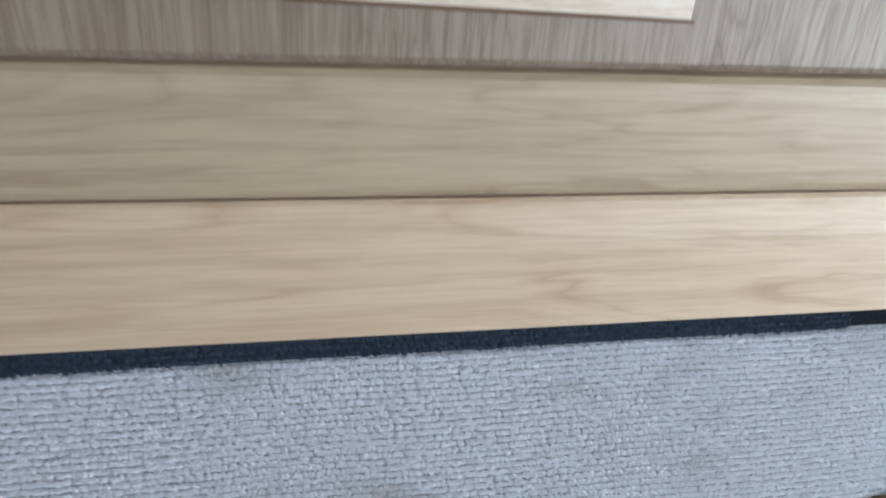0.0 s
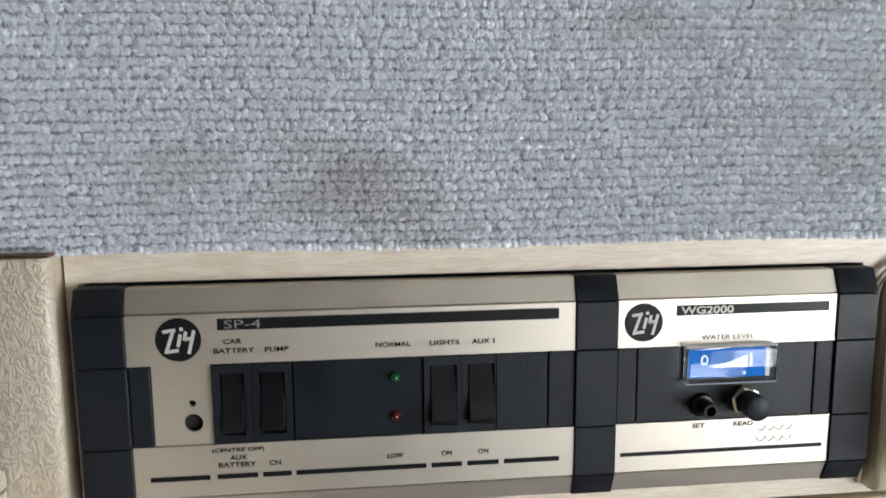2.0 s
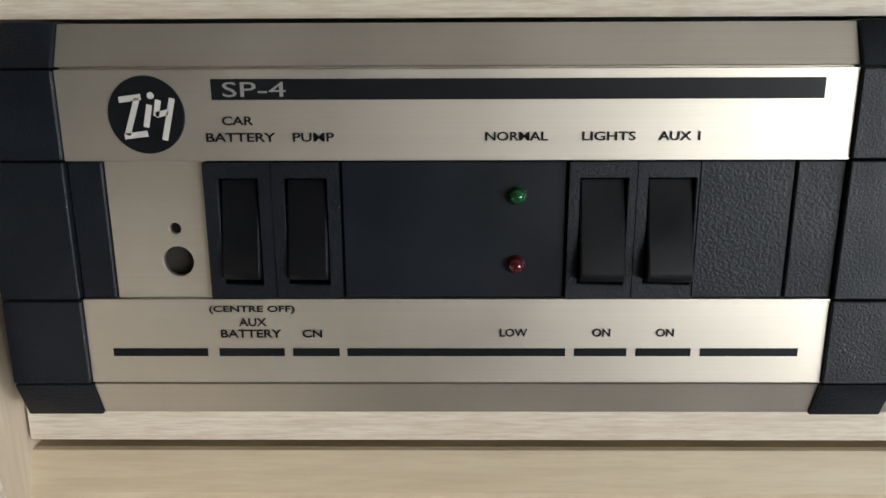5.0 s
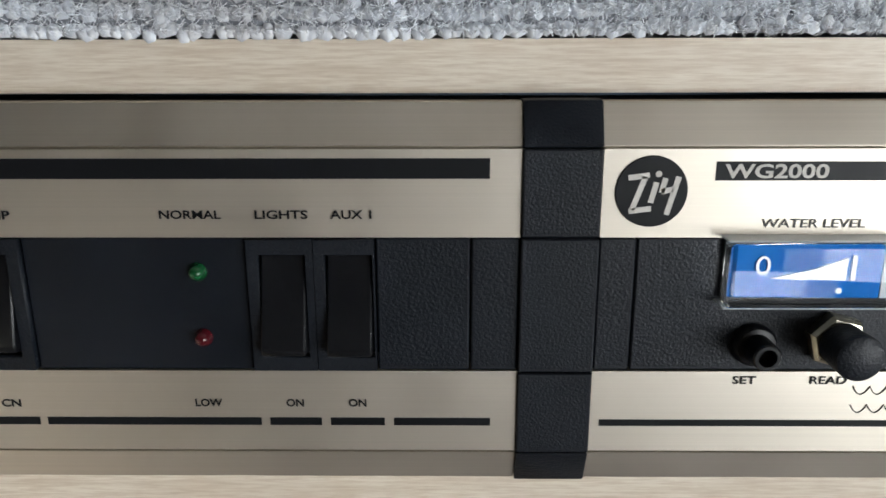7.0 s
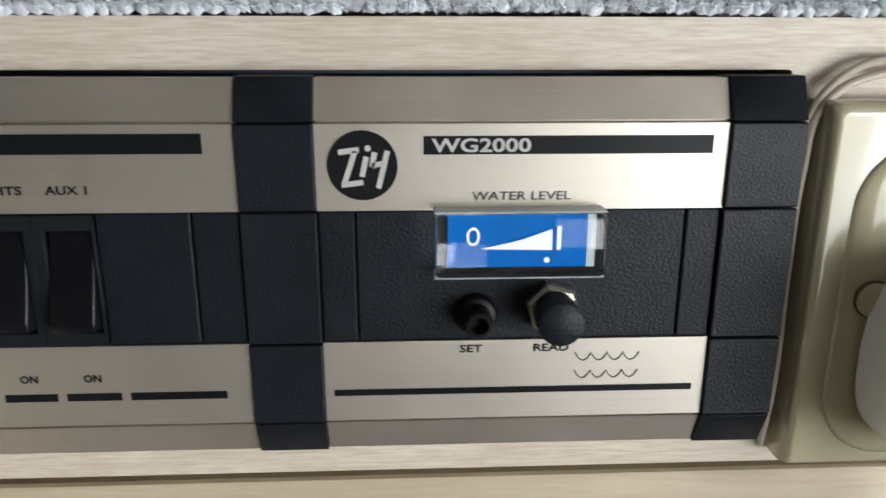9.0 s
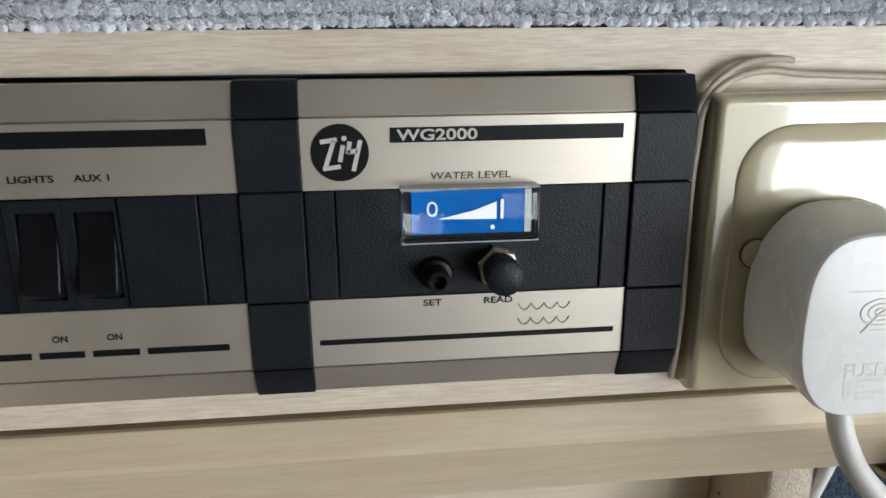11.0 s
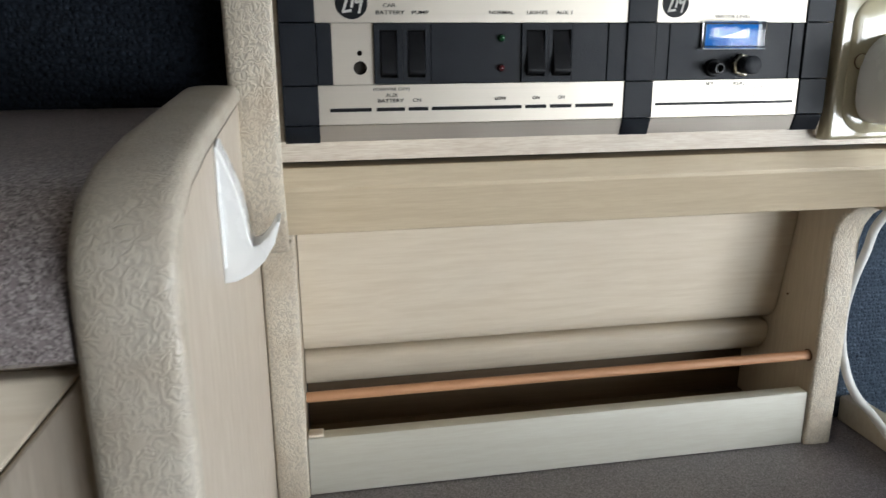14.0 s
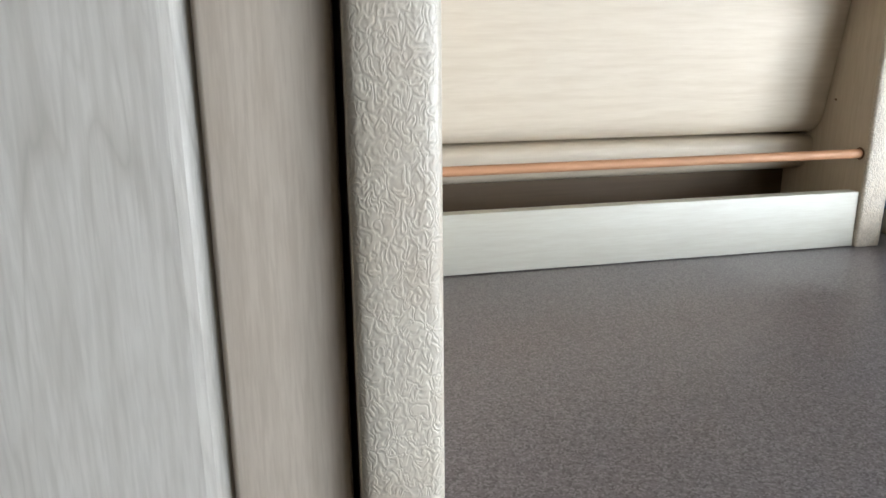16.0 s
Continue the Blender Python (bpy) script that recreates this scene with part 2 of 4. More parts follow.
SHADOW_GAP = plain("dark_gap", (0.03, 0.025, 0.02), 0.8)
LINING = plain("brown_lining", (0.18, 0.15, 0.115), 0.7)
FLOOR = wood("floor_vinyl", (0.14, 0.10, 0.068), (0.09, 0.063, 0.042), "y", 0.5)
CABLE = plain("white_cable", (0.76, 0.75, 0.72), 0.38, spread=0.18)
WIRE = plain("beige_wire", (0.52, 0.45, 0.36), 0.5)

glass = Nodes("clear_acrylic")
CLEAR = glass.done((0.96, 0.98, 1.0), 0.03, None, 0.0, Transmission_Weight=1.0, IOR=1.46)
pane = Nodes("window_pane")
PANE = pane.done((1.0, 1.0, 1.0), 0.0, None, 0.0, Transmission_Weight=1.0, IOR=1.0)


# ---- building helpers ----
def thing(name, place, label, category, group="", kind=""):
    ob = new(name)
    ob.location = place
    ob.empty_display_size = 0.02
    return tagged(ob, label, category, group, kind)


def mesh_ob(name, bm_or_mesh, mat, smooth=35.0):
    if isinstance(bm_or_mesh, bmesh.types.BMesh):
        me = bpy.data.meshes.new(name)
        bm_or_mesh.to_mesh(me)
        bm_or_mesh.free()
    else:
        me = bm_or_mesh
    me.materials.clear()
    me.materials.append(mat)
    ob = new(name, me)
    if smooth:
        me.shade_smooth()
        me.set_sharp_from_angle(angle=radians(smooth))
    return ob


def part(name, bm, mat, parent, label="", smooth=35.0):
    ob = mesh_ob(name, bm, mat, smooth)
    ob.parent = parent
    ob.matrix_parent_inverse = Matrix.Translation(-parent.location) if parent.type == "EMPTY" else Matrix.Identity(4)
    if label:
        ob["label"] = label
    return ob


def box(x0, x1, y0, y1, z0, z1, r=0.0, seg=2, bm=None):
    bm = bm or bmesh.new()
    got = bmesh.ops.create_cube(bm, size=1.0, matrix=Matrix.LocRotScale(((x0 + x1) / 2, (y0 + y1) / 2, (z0 + z1) / 2), None, (abs(x1 - x0), abs(y1 - y0), abs(z1 - z0))))
    if r:
        ed = {e for v in got["verts"] for e in v.link_edges}
        bmesh.ops.bevel(bm, geom=list(ed), offset=r, segments=seg, profile=0.5, affect="EDGES", clamp_overlap=True)
    return bm


def prism(outline, axis, a, b, r=0.0, seg=2):
    """A 2D outline, extruded along an axis from a to b. Outline: (y, z) for x, (x, z) for y, (x, y) for z."""
    bm = bmesh.new()

    def put(p, d):
        return {"x": (d, p[0], p[1]), "y": (p[0], d, p[1]), "z": (p[0], p[1], d)}[axis]

    lo = [bm.verts.new(put(p, a)) for p in outline]
    hi = [bm.verts.new(put(p, b)) for p in outline]
    bm.faces.new(lo)
    bm.faces.new(hi[::-1])
    n = len(outline)
    for i in range(n):
        bm.faces.new((lo[i], hi[i], hi[(i + 1) % n], lo[(i + 1) % n]))
    bmesh.ops.recalc_face_normals(bm, faces=bm.faces[:])
    if r:
        caps = [e for e in bm.edges if abs(put((0, 0), 0)[0]) < 1 and len(e.link_faces) == 2 and e.calc_face_angle(0) > 0.5]
        bmesh.ops.bevel(bm, geom=caps, offset=r, segments=seg, profile=0.5, affect="EDGES", clamp_overlap=True)
    return bm


def lathe(profile, centre, axis=(0, -1, 0), n=32):
    """Turned round thing: profile of (radius, distance along the axis)."""
    bm = bmesh.new()
    z = Vector(axis).normalized()
    x = z.orthogonal().normalized()
    y = z.cross(x)
    rings = []
    for r, d in profile:
        rings.append([bm.verts.new(Vector(centre) + z * d + (x * math.cos(q) + y * math.sin(q)) * max(r, 1e-6)) for q in (2 * math.pi * i / n for i in range(n))])
    for a, b in zip(rings, rings[1:]):
        for i in range(n):
            bm.faces.new((a[i], a[(i + 1) % n], b[(i + 1) % n], b[i]))
    bm.faces.new(rings[0][::-1])
    bm.faces.new(rings[-1])
    bmesh.ops.recalc_face_normals(bm, faces=bm.faces[:])
    return bm


def smooth_line(points, closed=False):
    cu = bpy.data.curves.new("line", "CURVE")
    cu.dimensions = "3D"
    sp = cu.splines.new("BEZIER")
    sp.bezier_points.add(len(points) - 1)
    for b, p in zip(sp.bezier_points, points):
        b.co = p
        b.handle_left_type = b.handle_right_type = "AUTO"
    sp.use_cyclic_u = closed
    cu.resolution_u = 10
    return cu


def from_curve(cu):
    ob = bpy.data.objects.new("tmp", cu)
    scene.collection.objects.link(ob)
    me = bpy.data.meshes.new_from_object(ob.evaluated_get(bpy.context.evaluated_depsgraph_get()))
    bpy.data.objects.remove(ob)
    return me


def tube(points, r, res=6):
    cu = smooth_line(points)
    cu.bevel_depth, cu.bevel_resolution, cu.use_fill_caps = r, res, True
    return from_curve(cu)


def sheet(outline, holes, y, thick):
    """A flat plate facing -y, with holes right through: outline and holes as closed lists of (x, z)."""
    cu = bpy.data.curves.new("sheet", "CURVE")
    cu.dimensions, cu.fill_mode, cu.extrude = "2D", "BOTH", thick / 2
    for ring in [outline, *holes]:
        sp = cu.splines.new("POLY")
        sp.points.add(len(ring) - 1)
        for q, (a, b) in zip(sp.points, ring):
            q.co = (a, b, 0, 1)
        sp.use_cyclic_u = True
    me = from_curve(cu)
    bm = bmesh.new()
    bm.from_mesh(me)
    bmesh.ops.remove_doubles(bm, verts=bm.verts[:], dist=1e-6)
    bm.to_mesh(me)
    bm.free()
    me.transform(Matrix.Translation((0, y + thick / 2, 0)) @ Matrix.Rotation(radians(90), 4, "X"))
    return me


def ring(cx, cz, r, n=24):
    return [(cx + r * math.cos(2 * math.pi * i / n), cz + r * math.sin(2 * math.pi * i / n)) for i in range(n)]


def rect(x0, x1, z0, z1, r=0.0, n=5):
    if not r:
        return [(x0, z0), (x1, z0), (x1, z1), (x0, z1)]
    out = []
    for cx, cz, a0 in ((x1 - r, z0 + r, -90), (x1 - r, z1 - r, 0), (x0 + r, z1 - r, 90), (x0 + r, z0 + r, 180)):
        out += [(cx + r * math.cos(radians(a0 + 90 * i / n)), cz + r * math.sin(radians(a0 + 90 * i / n))) for i in range(n + 1)]
    return out


def lettering(words, cx, cz, wide, high, y, mat, parent, slant=0.0, name="lettering", weight=0.0):
    """Printed words, fitted to a width and height, facing -y."""
    cu = bpy.data.curves.new("words", "FONT")
    cu.body, cu.extrude, cu.resolution_u = words, 0.01, 3
    cu.shear, cu.offset = slant, weight
    me = from_curve(cu)
    co = np.empty(len(me.vertices) * 3)
    me.vertices.foreach_get("co", co)
    co = co.reshape(-1, 3)
    lo, hi = co.min(0), co.max(0)
    q = (co - (lo + hi) / 2) / (hi - lo)
    co = np.stack([cx + q[:, 0] * wide, y - 0.00006 - q[:, 2] * -0.0001, cz + q[:, 1] * high], 1)
    me.vertices.foreach_set("co", co.ravel())
    me.update()
    return part(name, me, mat, parent, "", 0)


def bar(x0, x1, z0, z1, y, mat, parent, name="printed_bar"):
    return part(name, box(x0, x1, y - 0.00012, y + 0.0002, z0, z1), mat, parent, "", 0)


# ---- the van round it: floor, ceiling, walls with windows ----
X0, X1, Y0, Y1, ZC = -1.5, 1.2, -1.8, 0.42, 1.98


def wall_with_hole(name, axis, a, b, outline, hole, label):
    """A wall slab with a window opening through it; outline and hole as (u0, u1, z0, z1)."""
    u0, u1, z0, z1 = outline
    h0, h1, k0, k1 = hole
    bm = bmesh.new()
    for p, q, r, s in ((u0, h0, z0, z1), (h1, u1, z0, z1), (h0, h1, z0, k0), (h0, h1, k1, z1)):
        if axis == "y":
            box(p, q, a, b, r, s, bm=bm)
        else:
            box(a, b, p, q, r, s, bm=bm)
    return tagged(mesh_ob(name, bm, LINING, 0), label, "wall", kind="structure")


tagged(mesh_ob("floor", box(X0, X1, Y0, Y1, -0.04, 0.0), FLOOR, 0), "brown wood-effect vinyl floor of a camper van", "floor", kind="structure")
tagged(mesh_ob("ceiling", box(X0, X1, Y0, Y1, ZC, ZC + 0.04), LINING, 0), "cream lined ceiling of a camper van", "ceiling", kind="structure")
tagged(mesh_ob("wall_north", box(X0, X1, Y1, Y1 + 0.04, 0, ZC), CARPET_WALL, 0), "dark blue carpet-lined wall behind the cabinets", "wall", kind="structure")
tagged(mesh_ob("wall_west", box(X0 - 0.04, X0, Y0, Y1, 0, ZC), LINING, 0), "plain cream lined wall", "wall", kind="structure")
wall_with_hole("wall_south", "y", Y0 - 0.04, Y0, (X0, X1, 0, ZC), (0.60, 1.18, 0.64, 1.52), "cream lined wall with a wide window")
wall_with_hole("wall_east", "x", X1, X1 + 0.04, (Y0, Y1, 0, ZC), (-1.76, -0.48, 0.60, 1.50), "cream lined wall with a window")


def window(name, axis, at_, u0, u1, z0, z1):
    w = thing(name, (0, 0, 0), "camper van window with a cream frame", "window", kind="structure")
    for a, b, c, d in ((u0, u1, z0, z0 + 0.03), (u0, u1, z1 - 0.03, z1), (u0, u0 + 0.03, z0 + 0.03, z1 - 0.03), (u1 - 0.03, u1, z0 + 0.03, z1 - 0.03)):
        part("window_frame", box(a, b, at_ - 0.012, at_ + 0.02, c, d, 0.003) if axis == "y" else box(at_ - 0.02, at_ + 0.012, a, b, c, d, 0.003), LINING, w)
    g = part("pane", box(u0 + 0.03, u1 - 0.03, at_ + 0.002, at_ + 0.005, z0 + 0.03, z1 - 0.03) if axis == "y" else box(at_ - 0.005, at_ - 0.002, u0 + 0.03, u1 - 0.03, z0 + 0.03, z1 - 0.03), PANE, w, "", 0)
    g.visible_shadow = False


window("window_1", "y", Y0 - 0.02, 0.60, 1.18, 0.64, 1.52)
window("window_2", "x", X1 + 0.02, -1.76, -0.48, 0.60, 1.50)


# ---- carpeted bulkhead above the control panels ----
def carpet_pile(name, x0, x1, z0, z1, y, count, mat, parent, pitch, length, seed, lean=0.4):
    """Loops of pile standing out of a wall in rows, as one mesh."""
    rng = np.random.default_rng(seed)
    cx, cz = rng.uniform(x0, x1, count), rng.uniform(z0, z1, count)
    cz = np.clip(np.round(cz / pitch) * pitch + rng.normal(0, pitch * 0.22, count), z0, z1)
    ang = rng.normal(math.pi / 2, 0.9, count)
    ln = length * rng.uniform(0.6, 1.3, count)
    out = ln * rng.uniform(0.25, 0.75, count)
    w = 0.00006 * rng.uniform(0.7, 1.4, count)
    dx, dz = np.cos(ang), np.sin(ang)
    px, pz = -dz * w, dx * w
    V = np.zeros((count, 6, 3))
    for k, (s, o) in enumerate(((0.0, -0.0006), (0.5, 1.0), (1.0, 0.15))):
        for j, sg in enumerate((-1, 1)):
            V[:, 2 * k + j, 0] = cx + dx * ln * (s - 0.5) + px * sg
            V[:, 2 * k + j, 2] = cz + dz * ln * (s - 0.5) + pz * sg
            V[:, 2 * k + j, 1] = y - (out * o if k else o)
    base = np.arange(count)[:, None] * 6
    F = np.concatenate([base + np.array([[0, 1, 3, 2]]), base + np.array([[2, 3, 5, 4]])])
    me = bpy.data.meshes.new(name)
    me.from_pydata(V.reshape(-1, 3).tolist(), [], F.tolist())
    ob = part(name, me, mat, parent, "", 0)
    ob["kind"] = "stuff"
    return ob


def stitches(name, x0, x1, z0, z1, y, mat, parent, px=0.0022, pz=0.00345, seed=3):
    """Rows of felted loops, each a small leaning bead, as one mesh."""
    rng = np.random.default_rng(seed)
    nx, nz = int((x1 - x0) / px), int((z1 - z0) / pz)
    gx_, gz_ = np.meshgrid(np.arange(nx), np.arange(nz))
    gx_, gz_ = gx_.ravel(), gz_.ravel()
    m = len(gx_)
    cx = x0 + (gx_ + 0.5 + 0.5 * (gz_ % 2) + rng.normal(0, 0.30, m)) * px
    cz = z0 + (gz_ + 0.5 + rng.normal(0, 0.09, m)) * pz + 0.0005 * np.sin(cx * 34)
    tilt = rng.normal(0.0, 0.42, m)
    w, h, d = px * rng.uniform(0.62, 1.0, m), pz * rng.uniform(0.38, 0.50, m), 0.0008 * rng.uniform(0.7, 1.3, m)
    ring_ = [(math.cos(q), math.sin(q)) for q in (math.pi / 3 * i for i in range(6))]
    V = np.zeros((m, 13, 3))
    for k, (s, o) in enumerate(((1.0, -0.25), (0.72, 0.72))):
        for i, (c, n) in enumerate(ring_):
            lx, lz = c * w * s, n * h * s
            V[:, k * 6 + i] = np.stack([cx + lx * np.cos(tilt) - lz * np.sin(tilt), y - d * o, cz + lx * np.sin(tilt) + lz * np.cos(tilt)], 1)
    V[:, 12] = np.stack([cx, y - d, cz], 1)
    base = np.arange(m)[:, None] * 13
    F = [list(q) for i in range(6) for q in (base + np.array([[i, (i + 1) % 6, 6 + (i + 1) % 6, 6 + i]])).tolist()]
    F += [list(q) for i in range(6) for q in (base + np.array([[6 + i, 6 + (i + 1) % 6, 12]])).tolist()]
    me = bpy.data.meshes.new(name)
    me.from_pydata(V.reshape(-1, 3).tolist(), [], F)
    ob = part(name, me, mat, parent, "", 80)
    ob["kind"] = "stuff"
    return ob


bulkhead = thing("bulkhead", (0, 0.15, 1.272), "light grey ribbed carpet on a bulkhead above the panels, slightly stained", "bulkhead", kind="structure")
part("core", box(-0.60, 0.300, 0.0006, Y1, 1.2722, 1.394), CARPET_GAP, bulkhead, "", 0)
stitches("carpet", -0.42, 0.300, 1.2712, 1.3742, 0.0002, CARPET, bulkhead)
carpet_pile("nap", -0.42, 0.300, 1.2728, 1.3737, -0.0004, 190000, CARPET, bulkhead, 0.00345, 0.0027, 5)
strip = thing("carpet_strip", (0, 0, 1.3735), "dark navy carpet strip along the top of the grey carpet", "carpet strip")
part("backing", box(-0.42, 0.177, -0.0050, 0.0, 1.3738, 1.3940, 0.001), CARPET_DARK, strip)
stitches("face", -0.42, 0.1765, 1.3736, 1.3942, -0.0052, CARPET_DARK, strip, seed=8)
carpet_pile("nap", -0.42, 0.177, 1.3738, 1.3938, -0.0055, 26000, CARPET_DARK, strip, 0.00345, 0.0030, 6)
# Dark box added in place of the unlit void beside the strip.
tagged(mesh_ob("trim", box(0.177, 0.60, -0.003, 0.02, 1.3745, 1.394, 0.001), CARPET_SHADED), "dark box added for the unlit void beside the carpet strip", "trim", kind="structure")

# ---- overhead locker ----
locker = thing("overhead_locker", (0, -0.03, 1.39), "oak-faced overhead locker with a framed door", "locker")
SLOPE = LEAN


def lean(out, up):
    """(y, z) on the leaning locker front: metres out of it and metres up it."""
    return (-0.0644 - out * math.cos(SLOPE) - up * math.sin(SLOPE), 1.3950 - out * math.sin(SLOPE) + up * math.cos(SLOPE))


part("underside", box(-0.60, 0.1250, -0.0640, 0.10, 1.3952, 1.402, 0.0003), WHITE_BOARD, locker, "white-edged underside board")
part("end_panel", box(0.1254, 0.60, -0.0600, 0.10, 1.3962, 1.402, 0.0006), WOOD, locker)
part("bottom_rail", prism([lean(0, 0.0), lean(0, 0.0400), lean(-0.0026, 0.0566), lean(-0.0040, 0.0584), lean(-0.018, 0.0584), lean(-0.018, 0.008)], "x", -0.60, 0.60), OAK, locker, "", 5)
door = part("door", prism([lean(-0.014, 0.0600), lean(-0.004, 0.0600), lean(-0.0012, 0.0606), lean(0.0016, 0.0626), lean(0.0030, 0.0650), lean(0.0034, 0.0680), lean(0.0034, 0.1060), lean(0.0012, 0.1085), lean(-0.0030, 0.1092), lean(-0.014, 0.1092)], "x", -0.60, 0.60), OAK_DOOR_SHADED, locker, "framed oak locker door")
part("centre_panel", prism([lean(-0.0034, 0.1094), lean(-0.0012, 0.1125), lean(-0.0012, 0.40), lean(-0.014, 0.40), lean(-0.014, 0.1094)], "x", -0.60, 0.60), OAK_PANEL_SHADED, door, "greyish panel with upright grain, its shade put into the colour")
part("body", prism([lean(-0.017, 0.010), lean(-0.017, 0.42), (Y1, 1.80), (Y1, 1.4025), (-0.05, 1.4025)], "x", -0.60, 0.60), LINING, locker, "", 0)
plaque = thing("door_plaque", (-0.05, lean(0, 0.13)[0], 1.515), "cream plaque with a brown edge on the locker door", "plaque")


def leaning_plate(name, corners, out0, out1, mat):
    bm = bmesh.new()
    lo = [bm.verts.new((x, *lean(out0, u))) for x, u in corners]
    hi = [bm.verts.new((x, *lean(out1, u))) for x, u in corners]
    bm.faces.new(lo)
    bm.faces.new(hi[::-1])
    for i in range(len(corners)):
        bm.faces.new((lo[i], hi[i], hi[(i + 1) % len(corners)], lo[(i + 1) % len(corners)]))
    bmesh.ops.recalc_face_normals(bm, faces=bm.faces[:])
    return part(name, bm, mat, plaque)


leaning_plate("plate", [(-0.130, 0.1317), (0.0145, 0.1290), (0.018, 0.20), (-0.130, 0.20)], -0.0012, 0.0030, WOOD_PALE)
leaning_plate("edge", [(-0.130, 0.1303), (0.0160, 0.1276), (0.0156, 0.1289), (-0.130, 0.1316)], -0.0012, 0.0036, BROWN_EDGE)

# ---- the cabinet that carries the panels ----
BF = 0.010
cabinet = thing("panel_cabinet", (0.01, 0.02, 1.111), "limed wood cabinet front with embossed cream edging", "cabinet")
ZT, ZA, ZB, ZCN, ZD, ZE = 1.2592, 1.2505, 1.2323, 1.2027, 1.1835, 1.1748
part("front_board", sheet(rect(-0.1897, 0.2093, 1.1643, 1.2713, 0.0006, 2), [rect(-0.1856, 0.1099, ZE - 0.0007, ZT + 0.0013, 0.001, 2)], BF, 0.016), WOOD_PALE, cabinet, "pale board that carries the panels")
part("rail", prism([(0.0116, 1.1606), (0.0108, 1.1590), (0.0082, 1.1512), (0.0085, 1.1490), (0.0250, 1.1226), (0.0275, 1.1215), (0.050, 1.1215), (0.050, 1.1610), (0.0127, 1.1610)], "x", -0.1908, 0.2104), RAIL, cabinet, "sloping rail below the panels", 12)
part("floor_board", box(-0.1908, 0.2104, 0.0505, 0.22, 1.1205, 1.125), WOOD, cabinet)


def edging(line, x0, x1, bow, grain, parent, label, depth=0.004):
    """Plastic edging along a (y, z) line, turned towards -y: patterned in the middle, smooth and rolled at its borders."""
    bm = bmesh.new()
    cols = [(-1.0, depth), (-1.0, bow * 0.9), (-0.95, bow * 0.42), (-0.80, bow * 0.16), (-0.54, 0.0), (-0.30, -bow * 0.05), (0.0, -bow * 0.08), (0.35, -bow * 0.05), (0.66, 0.0), (0.85, bow * 0.14), (0.95, bow * 0.42), (1.0, bow * 0.9), (1.0, depth)]
    rows = []
    for k, (a, b) in enumerate(line):
        p, q = line[max(k - 1, 0)], line[min(k + 1, len(line) - 1)]
        ty, tz = q[0] - p[0], q[1] - p[1]
        d = math.copysign(math.hypot(ty, tz), tz if abs(tz) > 1e-6 else ty)
        rows.append([bm.verts.new(((x0 + x1) / 2 + u * (x1 - x0) / 2, a + tz / d * o, b - ty / d * o)) for u, o in cols])
    for r0, r1 in zip(rows, rows[1:]):
        for i in range(len(cols) - 1):
            f = bm.faces.new((r0[i], r0[i + 1], r1[i + 1], r1[i]))
            f.material_index = 0 if 4 <= i <= 7 else 1
    bmesh.ops.recalc_face_normals(bm, faces=bm.faces[:])
    ob = part("edging", bm, grain, parent, label, 60)
    ob.data.materials.append(TRIM_SMOOTH)
    return ob


def upright(name, x0, x1, parent):
    """A side board with embossed edging, which follows the slope of the rail at its foot."""
    line = [(-0.0110, 1.2725), (-0.0112, 1.2200), (-0.0115, 1.1640), (-0.0100, 1.1570), (-0.0065, 1.1500), (0.0000, 1.1400), (0.0090, 1.1270), (0.0155, 1.1185), (0.0210, 1.1140), (0.0300, 1.1115), (0.0560, 1.1110)]
    core = [(a + 0.0032, b) for a, b in line] + [(0.085, 1.1110), (0.085, 1.2720), (-0.0078, 1.2720)]
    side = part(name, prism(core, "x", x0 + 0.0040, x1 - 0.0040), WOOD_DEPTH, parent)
    edging(line, x0, x1, 0.0026, TRIM, side, "cream embossed plastic edging")
    return side


upright("side_board", -0.2095, -0.1868, cabinet)
upright("side_board", 0.2066, 0.2300, cabinet)
part("end_cap", box(-0.2085, -0.1878, -0.0072, 0.030, 1.2722, 1.2732), BROWN_EDGE, cabinet, "raw brown top end of the side board")

# ---- control panels: two modules between ribbed black posts ----


def face_plates(parent, x0, x1):
    """Upper and lower aluminium strips with their sloping shoulders."""
    part("upper_plate", prism([(BF, ZT), (0.0036, ZT), (0.0004, ZA + 0.0005), (0.0024, ZA + 0.0002), (0.0024, ZA), (0.0, ZA - 0.0002), (0.0, ZB), (BF, ZB)], "x", x0, x1), ALU, parent, "brushed champagne aluminium strip", 20)
    part("lower_plate", prism([(BF, ZCN), (0.0, ZCN), (0.0, ZD + 0.0002), (0.0024, ZD), (0.0024, ZD - 0.0002), (0.0004, ZD - 0.0005), (0.0036, ZE), (BF, ZE)], "x", x0, x1), ALU, parent, "brushed champagne aluminium strip", 20)


def post(parent, x0, x1):
    """A black post in five pieces with the same shoulders, a little proud of the strips."""
    g, f = 0.00022, -0.0010
    for name, o in (("post_cap", [(BF, ZT + 0.0004), (0.0030, ZT + 0.0004), (f + 0.0002, ZA + g), (BF, ZA + g)]),
                    ("post_block", [(BF, ZA - g), (f, ZA - g), (f, ZB + g), (BF, ZB + g)]),
                    ("post_centre", [(BF, ZB - g), (f, ZB - g), (f, ZCN + g), (BF, ZCN + g)]),
                    ("post_block", [(BF, ZCN - g), (f, ZCN - g), (f, ZD + g), (BF, ZD + g)]),
                    ("post_cap", [(BF, ZD - g), (f + 0.0002, ZD - g), (0.0030, ZE - 0.0004), (BF, ZE - 0.0004)])):
        part(name, prism(o, "x", x0, x1, 0.00025, 1), BLACK, parent)


